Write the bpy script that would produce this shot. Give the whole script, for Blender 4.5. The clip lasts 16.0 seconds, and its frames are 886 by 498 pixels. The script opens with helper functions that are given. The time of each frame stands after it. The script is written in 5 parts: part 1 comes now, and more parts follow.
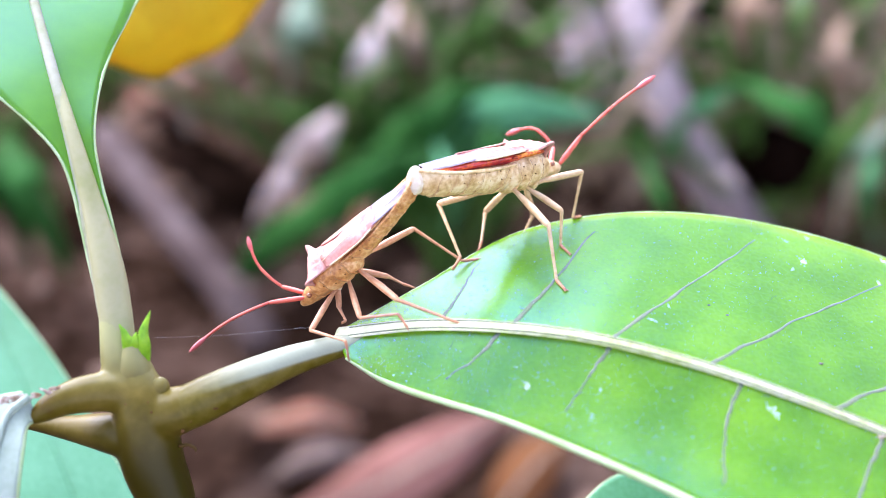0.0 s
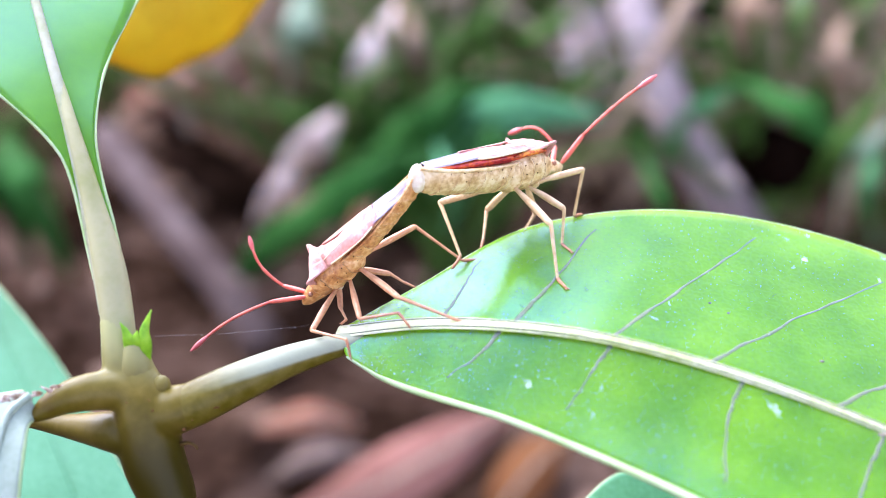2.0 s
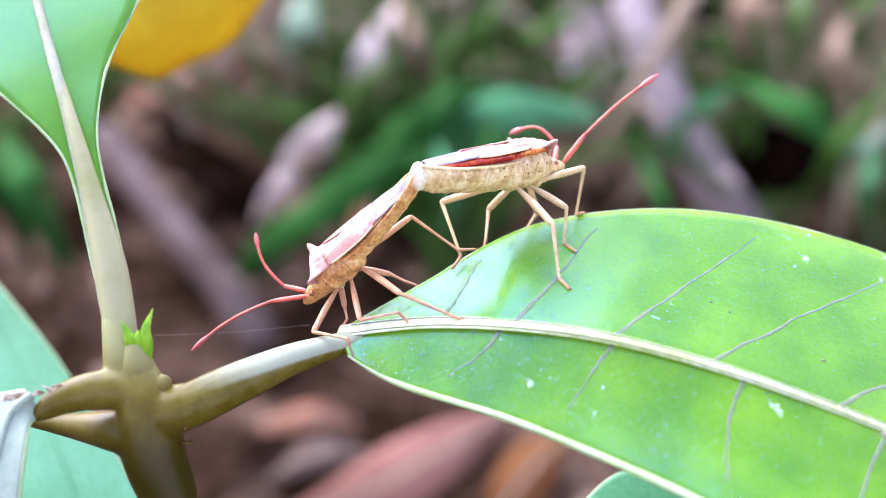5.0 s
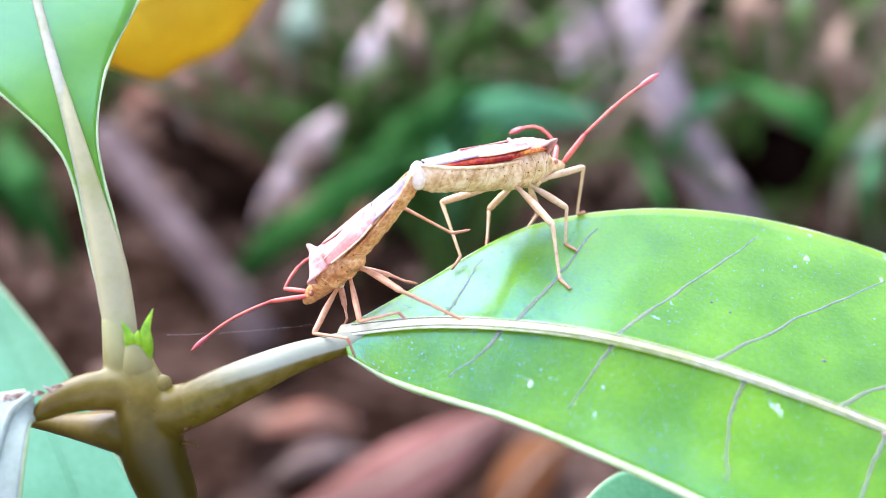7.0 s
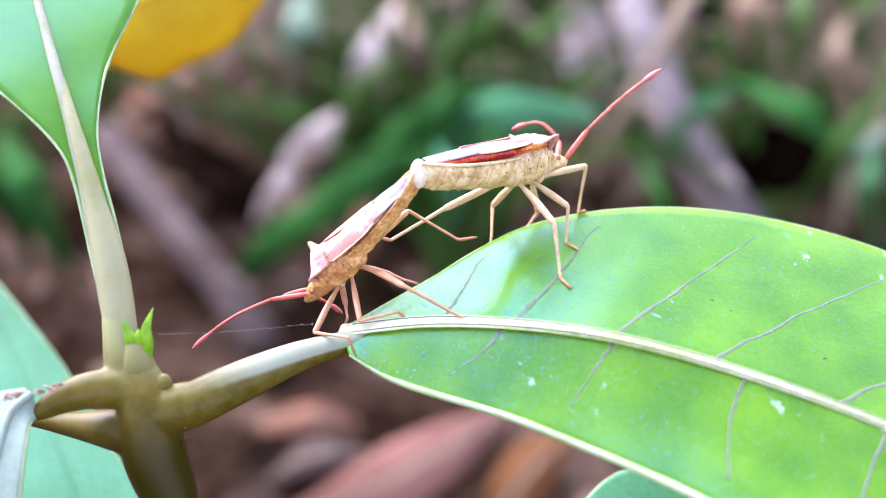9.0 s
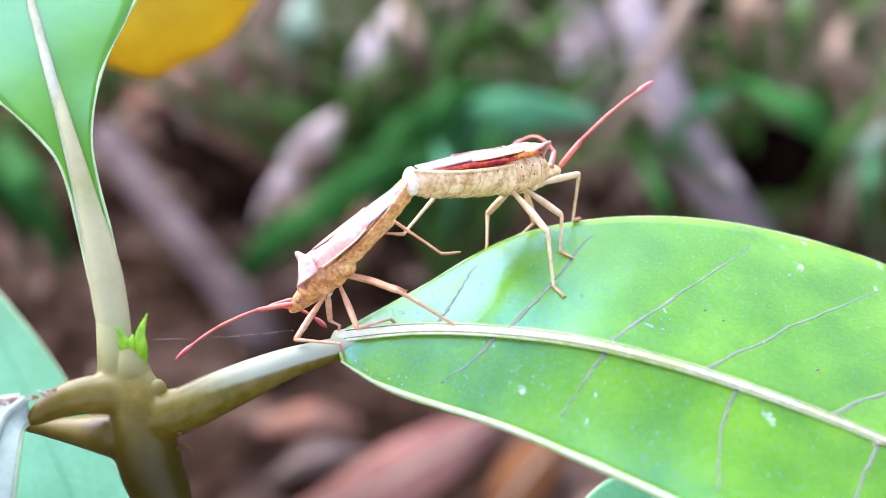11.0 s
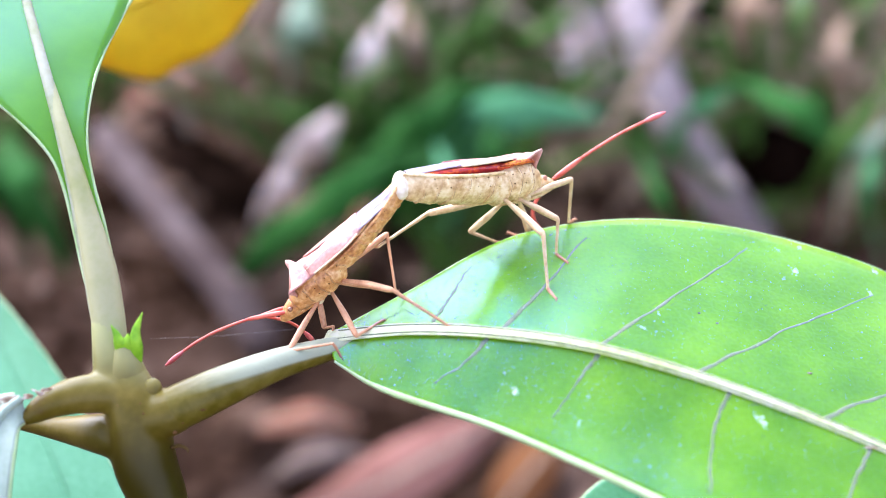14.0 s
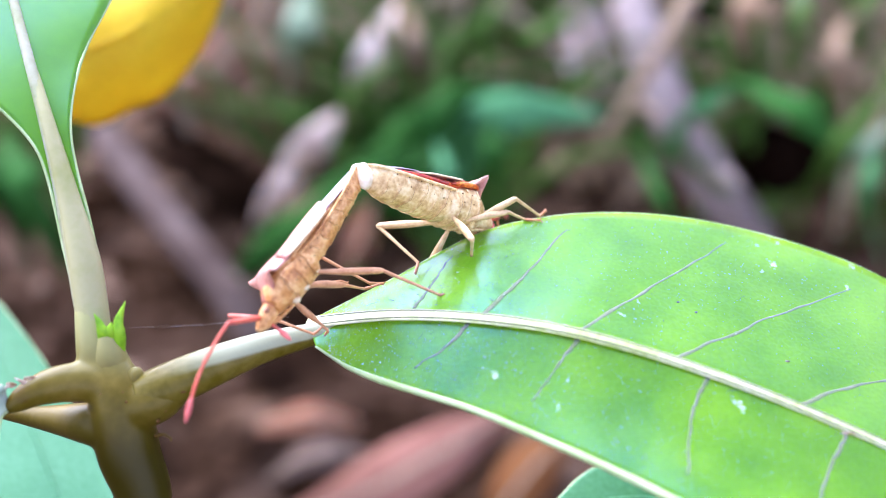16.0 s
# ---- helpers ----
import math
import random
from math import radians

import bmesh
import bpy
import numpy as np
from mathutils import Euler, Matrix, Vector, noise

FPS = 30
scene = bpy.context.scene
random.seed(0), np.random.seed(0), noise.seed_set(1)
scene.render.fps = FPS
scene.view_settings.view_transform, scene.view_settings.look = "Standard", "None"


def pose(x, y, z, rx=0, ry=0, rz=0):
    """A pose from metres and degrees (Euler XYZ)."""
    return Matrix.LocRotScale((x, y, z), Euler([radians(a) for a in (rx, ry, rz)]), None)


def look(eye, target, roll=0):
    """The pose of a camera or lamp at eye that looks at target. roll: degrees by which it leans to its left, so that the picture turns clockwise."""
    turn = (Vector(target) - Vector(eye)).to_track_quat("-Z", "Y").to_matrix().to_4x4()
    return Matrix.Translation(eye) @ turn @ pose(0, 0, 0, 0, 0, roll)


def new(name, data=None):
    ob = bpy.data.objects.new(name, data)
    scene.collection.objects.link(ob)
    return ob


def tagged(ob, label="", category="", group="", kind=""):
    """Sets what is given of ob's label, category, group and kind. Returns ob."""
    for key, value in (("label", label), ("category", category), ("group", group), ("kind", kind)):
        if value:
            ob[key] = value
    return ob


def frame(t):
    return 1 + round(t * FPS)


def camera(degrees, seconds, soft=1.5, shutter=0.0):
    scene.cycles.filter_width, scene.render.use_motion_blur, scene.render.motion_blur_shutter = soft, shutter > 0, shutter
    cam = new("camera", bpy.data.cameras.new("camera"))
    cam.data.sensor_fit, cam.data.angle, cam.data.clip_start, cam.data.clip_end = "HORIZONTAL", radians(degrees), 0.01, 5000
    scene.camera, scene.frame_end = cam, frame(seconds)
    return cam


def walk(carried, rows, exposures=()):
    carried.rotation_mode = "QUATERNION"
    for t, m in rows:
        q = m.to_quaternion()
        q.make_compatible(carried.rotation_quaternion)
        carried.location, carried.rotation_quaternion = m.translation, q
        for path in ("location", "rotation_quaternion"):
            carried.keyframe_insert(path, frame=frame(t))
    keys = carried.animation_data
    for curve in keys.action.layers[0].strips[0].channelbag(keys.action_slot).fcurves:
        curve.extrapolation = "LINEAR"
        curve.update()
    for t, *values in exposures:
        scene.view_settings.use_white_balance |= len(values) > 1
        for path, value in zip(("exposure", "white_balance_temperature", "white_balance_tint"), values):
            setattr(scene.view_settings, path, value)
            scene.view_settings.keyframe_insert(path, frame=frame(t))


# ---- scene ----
SCALE, DIST = 0.036e-3, 0.0775          # metres per unit across the view plane, and its distance from the lens
PITCH, HEIGHT = 33.0, 0.26              # the lens looks down; height of the view plane's middle over the ground
VIEW = Matrix.Translation((0, 0, HEIGHT)) @ pose(0, 0, 0, -PITCH)
EYE = VIEW @ Vector((0, -DIST, 0))

cam = camera(2 * math.degrees(math.atan(784 * SCALE / DIST)), 16.0, soft=0.85)
cam.data.dof.use_dof = True
cam.data.dof.focus_distance = DIST + 0.005
cam.data.dof.aperture_fstop = 22.0
walk(cam, [(0, look(EYE, VIEW @ Vector((0, 0, 0)))), (16.0, look(EYE, VIEW @ Vector((0, 0, 0))))], [(0, 2.70, 6900, 40), (9.0, 2.70, 6900, 40), (12.5, 2.70, 6900, 35), (16.0, 2.70, 6900, 38)])

# ---- light ----
world = bpy.data.worlds.new("sky")
scene.world = world
world.use_nodes = True
sky = world.node_tree.nodes.new("ShaderNodeTexSky")
sky.sky_type, sky.sun_disc = "NISHITA", False
sky.sun_elevation, sky.sun_rotation = radians(44), radians(-36)
sky.air_density, sky.dust_density = 1.1, 1.0
back = world.node_tree.nodes["Background"]
back.inputs["Strength"].default_value = 0.12
world.node_tree.links.new(sky.outputs[0], back.inputs["Color"])
sun_data = bpy.data.lights.new("sun", "SUN")
sun_data.energy, sun_data.angle, sun_data.color = 2.05, radians(68), (0.58, 0.86, 1.0)
sun = new("sun", sun_data)
sun.matrix_world = look((-1.5, 2.06, 2.66), (0, 0, 0.2))


# ---- materials ----
def mat(name, colors, rough=0.5, scale=400, fine=2500, bump=0.2, trans=0.0, spec=0.5, coat=0.0, detail=4, fine_amount=0.25, per_object=0.0, glow_through=None, metal=0.0):
    """Two scales of noise over a ramp of colours; trans: share of light that goes through (thin leaves)."""
    m = bpy.data.materials.new(name)
    m.use_nodes = True
    nt = m.node_tree
    n, l = nt.nodes, nt.links
    b = n["Principled BSDF"]
    tc = n.new("ShaderNodeTexCoord")
    n1 = n.new("ShaderNodeTexNoise")
    n1.inputs["Scale"].default_value, n1.inputs["Detail"].default_value = scale, detail
    n2 = n.new("ShaderNodeTexNoise")
    n2.inputs["Scale"].default_value, n2.inputs["Detail"].default_value = fine, 3
    l.new(tc.outputs["Object"], n1.inputs["Vector"]), l.new(tc.outputs["Object"], n2.inputs["Vector"])
    mix = n.new("ShaderNodeMath")
    mix.operation = "MULTIPLY_ADD"
    sub = n.new("ShaderNodeMath")
    sub.operation = "SUBTRACT"
    l.new(n2.outputs[0], sub.inputs[0])
    sub.inputs[1].default_value = 0.5
    l.new(sub.outputs[0], mix.inputs[0])
    mix.inputs[1].default_value = fine_amount * 2
    l.new(n1.outputs[0], mix.inputs[2])
    value = mix.outputs[0]
    if per_object:
        info = n.new("ShaderNodeObjectInfo")
        geo = n.new("ShaderNodeNewGeometry")
        for src in (info.outputs["Random"], geo.outputs["Random Per Island"]):
            m2 = n.new("ShaderNodeMath")
            m2.operation = "MULTIPLY_ADD"
            s2 = n.new("ShaderNodeMath")
            s2.operation = "SUBTRACT"
            l.new(src, s2.inputs[0])
            s2.inputs[1].default_value = 0.5
            l.new(s2.outputs[0], m2.inputs[0])
            m2.inputs[1].default_value = per_object
            l.new(value, m2.inputs[2])
            value = m2.outputs[0]
    ramp = n.new("ShaderNodeValToRGB")
    els = ramp.color_ramp.elements
    while len(els) < len(colors):
        els.new(0.5)
    for i, c in enumerate(colors):
        els[i].position = 0.28 + 0.44 * i / max(1, len(colors) - 1)
        els[i].color = (*c, 1)
    l.new(value, ramp.inputs[0])
    l.new(ramp.outputs[0], b.inputs["Base Color"])
    b.inputs["Roughness"].default_value = rough
    b.inputs["Specular IOR Level"].default_value = spec
    b.inputs["Coat Weight"].default_value = coat
    b.inputs["Coat Roughness"].default_value = 0.25
    b.inputs["Metallic"].default_value = metal
    if bump:
        bp = n.new("ShaderNodeBump")
        bp.inputs["Strength"].default_value = bump
        bp.inputs["Distance"].default_value = 0.25 / fine
        l.new(n2.outputs[0], bp.inputs["Height"])
        l.new(bp.outputs[0], b.inputs["Normal"])
    if trans:
        t = n.new("ShaderNodeBsdfTranslucent")
        if glow_through:
            tint = n.new("ShaderNodeMixRGB")
            tint.inputs[1].default_value, tint.inputs[2].default_value = (*(c * 0.84 for c in glow_through), 1), (*(min(1, c * 1.12) for c in glow_through), 1)
            l.new(value, tint.inputs[0]), l.new(tint.outputs[0], t.inputs["Color"])
        else:
            l.new(ramp.outputs[0], t.inputs["Color"])
        ms = n.new("ShaderNodeMixShader")
        ms.inputs[0].default_value = trans
        l.new(b.outputs[0], ms.inputs[1]), l.new(t.outputs[0], ms.inputs[2])
        l.new(ms.outputs[0], n["Material Output"].inputs["Surface"])
    return m


LEAF = mat("leaf_green", [(0.052, 0.215, 0.004), (0.095, 0.305, 0.006), (0.155, 0.39, 0.010)], rough=0.23, scale=240, fine=3600, bump=0.5, trans=0.50, glow_through=(0.64, 0.95, 0.003), fine_amount=0.35, spec=0.85)
LEAF.node_tree.nodes["Principled BSDF"].inputs["Specular Tint"].default_value = (0.05, 0.50, 1.0, 1)   # gloss tinted blue, to put the sky's colour into the sheen
LEAF_UPRIGHT = mat("upright_leaf_green", [(0.055, 0.20, 0.006), (0.085, 0.27, 0.010), (0.13, 0.33, 0.018)], rough=0.32, scale=90, fine=900, bump=0.06, trans=0.46, glow_through=(0.50, 0.86, 0.02), fine_amount=0.15, spec=0.8)
# the same sky blue put into this leaf's gloss
LEAF_UPRIGHT.node_tree.nodes["Principled BSDF"].inputs["Specular Tint"].default_value = (0.20, 0.65, 1.0, 1)
PALE_RIB = mat("pale_rib", [(0.24, 0.26, 0.13), (0.32, 0.32, 0.21), (0.38, 0.365, 0.27)], rough=0.55, scale=160, fine=2000, trans=0.1, spec=0.12, fine_amount=0.25)
MARGIN = mat("leaf_margin", [(0.40, 0.56, 0.22), (0.56, 0.68, 0.38)], rough=0.4, scale=300, trans=0.35)
RIB = mat("midrib", [(0.30, 0.36, 0.11), (0.44, 0.47, 0.24), (0.54, 0.52, 0.36)], rough=0.5, scale=180, fine=2200, trans=0.15, spec=0.3, fine_amount=0.35, bump=0.4)
VEIN = mat("side_vein", [(0.110, 0.150, 0.070), (0.165, 0.175, 0.125)], rough=0.7, scale=900, spec=0.08)
PETIOLE = mat("petiole", [(0.085, 0.062, 0.005), (0.115, 0.090, 0.008), (0.155, 0.125, 0.022)], rough=0.38, scale=260, fine=1500, bump=0.15, fine_amount=0.2, spec=0.22, detail=2)
UPPER_STALK = mat("pale_stalk", [(0.25, 0.255, 0.095), (0.325, 0.30, 0.155), (0.285, 0.285, 0.12)], rough=0.45, scale=120, fine=1500, bump=0.15, spec=0.2, fine_amount=0.15)
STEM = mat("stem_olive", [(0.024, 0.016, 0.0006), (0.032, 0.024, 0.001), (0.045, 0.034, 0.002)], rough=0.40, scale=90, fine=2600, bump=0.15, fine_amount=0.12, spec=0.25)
BUD = mat("bud_green", [(0.10, 0.30, 0.012), (0.20, 0.46, 0.02), (0.30, 0.56, 0.03)], rough=0.4, scale=700, trans=0.25, spec=0.3)
SCAR = mat("scar_brown", [(0.18, 0.085, 0.04), (0.36, 0.25, 0.18), (0.56, 0.48, 0.43)], rough=0.8, scale=1500, bump=0.6, spec=0.1, fine_amount=0.5)
LEAF_STALK = mat("leaf_stalk", [(0.062, 0.042, 0.003), (0.090, 0.066, 0.004), (0.132, 0.098, 0.016)], rough=0.38, scale=230, fine=1500, bump=0.25, spec=0.18, fine_amount=0.3, detail=2)
FOLDED = mat("folded_leaf", [(0.22, 0.30, 0.20), (0.36, 0.42, 0.34)], rough=0.35, scale=150, fine=2500, trans=0.2, spec=0.3)
BROWN_STALK = mat("brown_stalk", [(0.06, 0.030, 0.005), (0.095, 0.050, 0.008), (0.12, 0.072, 0.014)], rough=0.6, scale=90, fine=2500, fine_amount=0.06, spec=0.2)
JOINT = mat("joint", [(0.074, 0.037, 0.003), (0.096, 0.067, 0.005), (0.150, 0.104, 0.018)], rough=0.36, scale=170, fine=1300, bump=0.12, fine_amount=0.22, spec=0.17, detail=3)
SILK = mat("spider_silk", [(0.7, 0.7, 0.7), (0.8, 0.8, 0.8)], rough=0.3, scale=800, trans=0.5)
SALMON = mat("salmon_leaf", [(0.22, 0.085, 0.06), (0.32, 0.15, 0.11)], rough=0.8, scale=25, fine=300, spec=0.05)
SPECK = mat("white_speck", [(0.40, 0.47, 0.36), (0.62, 0.68, 0.58)], rough=0.8, scale=2500, bump=0.5, spec=0.1)
TEAL = mat("shaded_leaf", [(0.042, 0.205, 0.085), (0.062, 0.265, 0.13), (0.10, 0.33, 0.185)], rough=0.55, scale=60, trans=0.3, spec=0.2)
YELLOW = mat("yellow_leaf", [(0.58, 0.36, 0.015), (0.76, 0.54, 0.02), (0.66, 0.46, 0.04)], rough=0.6, scale=40, trans=0.35, spec=0.2)
BELLY = mat("cream_cuticle", [(0.46, 0.245, 0.085), (0.66, 0.42, 0.185), (0.80, 0.60, 0.34)], rough=0.40, scale=900, fine=3600, bump=1.0, fine_amount=0.32)
TAN = mat("tan_cuticle", [(0.40, 0.135, 0.034), (0.61, 0.265, 0.080), (0.76, 0.44, 0.19)], rough=0.40, scale=900, fine=3600, bump=1.0, fine_amount=0.32)
PINK = mat("pink_tan_cuticle", [(0.40, 0.135, 0.095), (0.52, 0.215, 0.17), (0.66, 0.36, 0.30)], rough=0.45, scale=700, fine=4500, bump=0.9, spec=0.35, fine_amount=0.22)
MEMBRANE = mat("wing_membrane", [(0.22, 0.17, 0.22), (0.36, 0.31, 0.38), (0.48, 0.42, 0.48)], rough=0.35, scale=700, bump=0.3, spec=0.5)
RED = mat("red_abdomen", [(0.22, 0.006, 0.012), (0.46, 0.020, 0.018), (0.74, 0.13, 0.012)], rough=0.3, scale=900, fine=4000, fine_amount=0.35)
FLANK = mat("orange_flank", [(0.30, 0.02, 0.006), (0.62, 0.10, 0.010), (0.80, 0.28, 0.03)], rough=0.3, scale=1500, fine=5000, fine_amount=0.5)
PALE_TIP = mat("pale_tip", [(0.58, 0.42, 0.24), (0.70, 0.56, 0.38), (0.78, 0.68, 0.54)], rough=0.35, scale=1000, fine=4000, bump=0.5)
ANTENNA = mat("red_antenna", [(0.55, 0.06, 0.035), (0.70, 0.13, 0.075)], rough=0.45, scale=900, bump=0.2)
CLUB = mat("antenna_club", [(0.56, 0.07, 0.06), (0.70, 0.16, 0.14)], rough=0.4, scale=900)
LEG_PALE = mat("pale_leg", [(0.50, 0.28, 0.12), (0.68, 0.46, 0.25)], rough=0.45, scale=1200, fine=6000, bump=0.4, fine_amount=0.4)
LEG_TAN = mat("tan_leg", [(0.44, 0.165, 0.07), (0.62, 0.30, 0.145)], rough=0.45, scale=1200, fine=6000, bump=0.4, fine_amount=0.4)
TARSUS = mat("red_brown_foot", [(0.36, 0.12, 0.05), (0.50, 0.20, 0.09)], rough=0.5, scale=900, bump=0.2)
EYE_MAT = mat("bug_eye", [(0.22, 0.07, 0.03), (0.36, 0.14, 0.07)], rough=0.2, scale=2500, spec=0.7)
PALE = mat("pale_joint", [(0.62, 0.47, 0.28), (0.74, 0.60, 0.40)], rough=0.45, scale=900)
SEAM = mat("brown_seam", [(0.30, 0.14, 0.06), (0.44, 0.24, 0.11)], rough=0.6, scale=900)
DARK_DOT = mat("brown_pit", [(0.07, 0.028, 0.010), (0.15, 0.065, 0.025)], rough=0.8, scale=900, spec=0.05)
SOIL = mat("litter_soil", [(0.004, 0.0016, 0.001), (0.040, 0.020, 0.012), (0.115, 0.068, 0.047)], rough=1.0, scale=20, fine=160, bump=0.6, fine_amount=0.4, spec=0.0)
GRASS = mat("grass_green", [(0.034, 0.080, 0.014), (0.062, 0.145, 0.028), (0.12, 0.21, 0.06)], rough=0.8, scale=10, fine=300, trans=0.3, per_object=0.4, spec=0.03)
GRASS_TEAL = mat("broad_grass", [(0.022, 0.115, 0.038), (0.040, 0.180, 0.064), (0.080, 0.26, 0.11)], rough=0.8, scale=12, fine=300, trans=0.3, per_object=0.3, spec=0.05)
LIGHT_TEAL = mat("light_blue_green_grass", [(0.045, 0.20, 0.085), (0.070, 0.28, 0.125), (0.12, 0.36, 0.18)], rough=0.8, scale=12, fine=300, trans=0.3, spec=0.05)
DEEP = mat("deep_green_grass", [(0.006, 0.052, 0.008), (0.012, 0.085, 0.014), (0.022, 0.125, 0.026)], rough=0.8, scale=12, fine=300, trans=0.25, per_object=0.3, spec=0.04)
DRY = mat("dry_straw", [(0.22, 0.135, 0.085), (0.32, 0.22, 0.15), (0.40, 0.30, 0.21)], rough=0.9, scale=20, fine=300, per_object=0.3, spec=0.0)
DRY_LEAF = mat("dry_brown_leaf", [(0.14, 0.05, 0.03), (0.25, 0.11, 0.07), (0.35, 0.18, 0.125)], rough=0.9, scale=25, fine=300, per_object=0.4, spec=0.0)
PALE_GRASS = mat("pale_grass", [(0.11, 0.185, 0.10), (0.19, 0.26, 0.165)], rough=0.6, scale=12, fine=300, trans=0.25, per_object=0.2, spec=0.2)
WHITE_DRY = mat("whitish_dry_leaf", [(0.32, 0.225, 0.19), (0.54, 0.42, 0.37), (0.70, 0.60, 0.54)], rough=0.9, scale=40, fine=300, spec=0.0, trans=0.2)
ORANGE = mat("orange_leaf", [(0.13, 0.045, 0.015), (0.22, 0.085, 0.03)], rough=0.7, scale=25, fine=300, spec=0.05)
LILAC = mat("lilac_stick", [(0.17, 0.125, 0.115), (0.235, 0.18, 0.17), (0.30, 0.24, 0.225)], rough=1.0, scale=30, fine=300, bump=0.5, spec=0.0)
LITTER = mat("litter", [(0.012, 0.0055, 0.003), (0.064, 0.034, 0.021), (0.20, 0.122, 0.085)], rough=1.0, scale=20, fine=200, per_object=0.9, spec=0.0)
STICK = mat("grey_stick", [(0.064, 0.042, 0.036), (0.098, 0.067, 0.058), (0.14, 0.102, 0.091)], rough=1.0, scale=30, fine=300, bump=0.5, spec=0.0)
# near-black colour that paints shade into gaps of the litter and grass
GAP_SHADE = mat("painted_gap_shade", [(0.0016, 0.0008, 0.0005), (0.004, 0.002, 0.0012), (0.010, 0.005, 0.0035)], rough=1.0, scale=30, fine=300, spec=0.0)


def vein_net(m, scale, strength, share):
    """Fine net of veins: raised cell edges, a little paler than the cells."""
    n, l = m.node_tree.nodes, m.node_tree.links
    tc = next(x for x in n if x.type == "TEX_COORD")
    warp = n.new("ShaderNodeTexNoise")
    warp.inputs["Scale"].default_value = scale * 0.6
    add = n.new("ShaderNodeMixRGB")
    add.blend_type, add.inputs[0].default_value = "LINEAR_LIGHT", 0.0006
    l.new(tc.outputs["Object"], warp.inputs["Vector"])
    l.new(tc.outputs["Object"], add.inputs[1]), l.new(warp.outputs["Color"], add.inputs[2])
    v = n.new("ShaderNodeTexVoronoi")
    v.feature = "DISTANCE_TO_EDGE"
    v.inputs["Scale"].default_value = scale
    l.new(add.outputs[0], v.inputs["Vector"])
    r = n.new("ShaderNodeMapRange")
    r.inputs["From Min"].default_value, r.inputs["From Max"].default_value = 0.0, 0.14
    r.inputs["To Min"].default_value, r.inputs["To Max"].default_value = 1.0, 0.0
    l.new(v.outputs["Distance"], r.inputs["Value"])
    b = n["Principled BSDF"]
    old = next(x for x in n if x.type == "BUMP")
    bp = n.new("ShaderNodeBump")
    bp.inputs["Strength"].default_value, bp.inputs["Distance"].default_value = strength, 0.0001
    l.new(r.outputs["Result"], bp.inputs["Height"])
    l.new(old.outputs[0], bp.inputs["Normal"])
    l.new(bp.outputs[0], b.inputs["Normal"])
    ramp = next(x for x in n if x.type == "VALTORGB")
    mx = n.new("ShaderNodeMixRGB")
    mx.inputs[2].default_value = (0.26, 0.42, 0.12, 1)
    k = n.new("ShaderNodeMath")
    k.operation, k.inputs[1].default_value = "MULTIPLY", share
    l.new(r.outputs["Result"], k.inputs[0])
    l.new(k.outputs[0], mx.inputs[0]), l.new(ramp.outputs[0], mx.inputs[1])
    l.new(mx.outputs[0], b.inputs["Base Color"])


def age_and_shade(m, axis, start, stops):
    """Skin that changes along a thing with age and painted shade: from the plain ramp at start to each (end, colour) of
    stops, along an axis of the thing.
    """
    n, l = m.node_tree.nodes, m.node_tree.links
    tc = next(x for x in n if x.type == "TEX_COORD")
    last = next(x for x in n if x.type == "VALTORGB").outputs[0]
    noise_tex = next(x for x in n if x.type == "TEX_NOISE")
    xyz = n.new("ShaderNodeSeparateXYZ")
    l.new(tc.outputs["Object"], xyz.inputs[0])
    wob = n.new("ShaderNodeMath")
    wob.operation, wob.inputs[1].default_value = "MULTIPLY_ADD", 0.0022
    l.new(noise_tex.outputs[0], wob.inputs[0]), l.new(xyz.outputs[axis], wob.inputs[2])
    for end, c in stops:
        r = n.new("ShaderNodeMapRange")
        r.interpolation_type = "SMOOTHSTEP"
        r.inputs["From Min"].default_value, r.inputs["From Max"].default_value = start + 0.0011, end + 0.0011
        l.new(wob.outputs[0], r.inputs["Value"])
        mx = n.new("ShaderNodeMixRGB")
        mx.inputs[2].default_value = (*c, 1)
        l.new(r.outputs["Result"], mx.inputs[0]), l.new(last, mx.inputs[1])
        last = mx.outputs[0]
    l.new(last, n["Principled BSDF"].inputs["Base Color"])


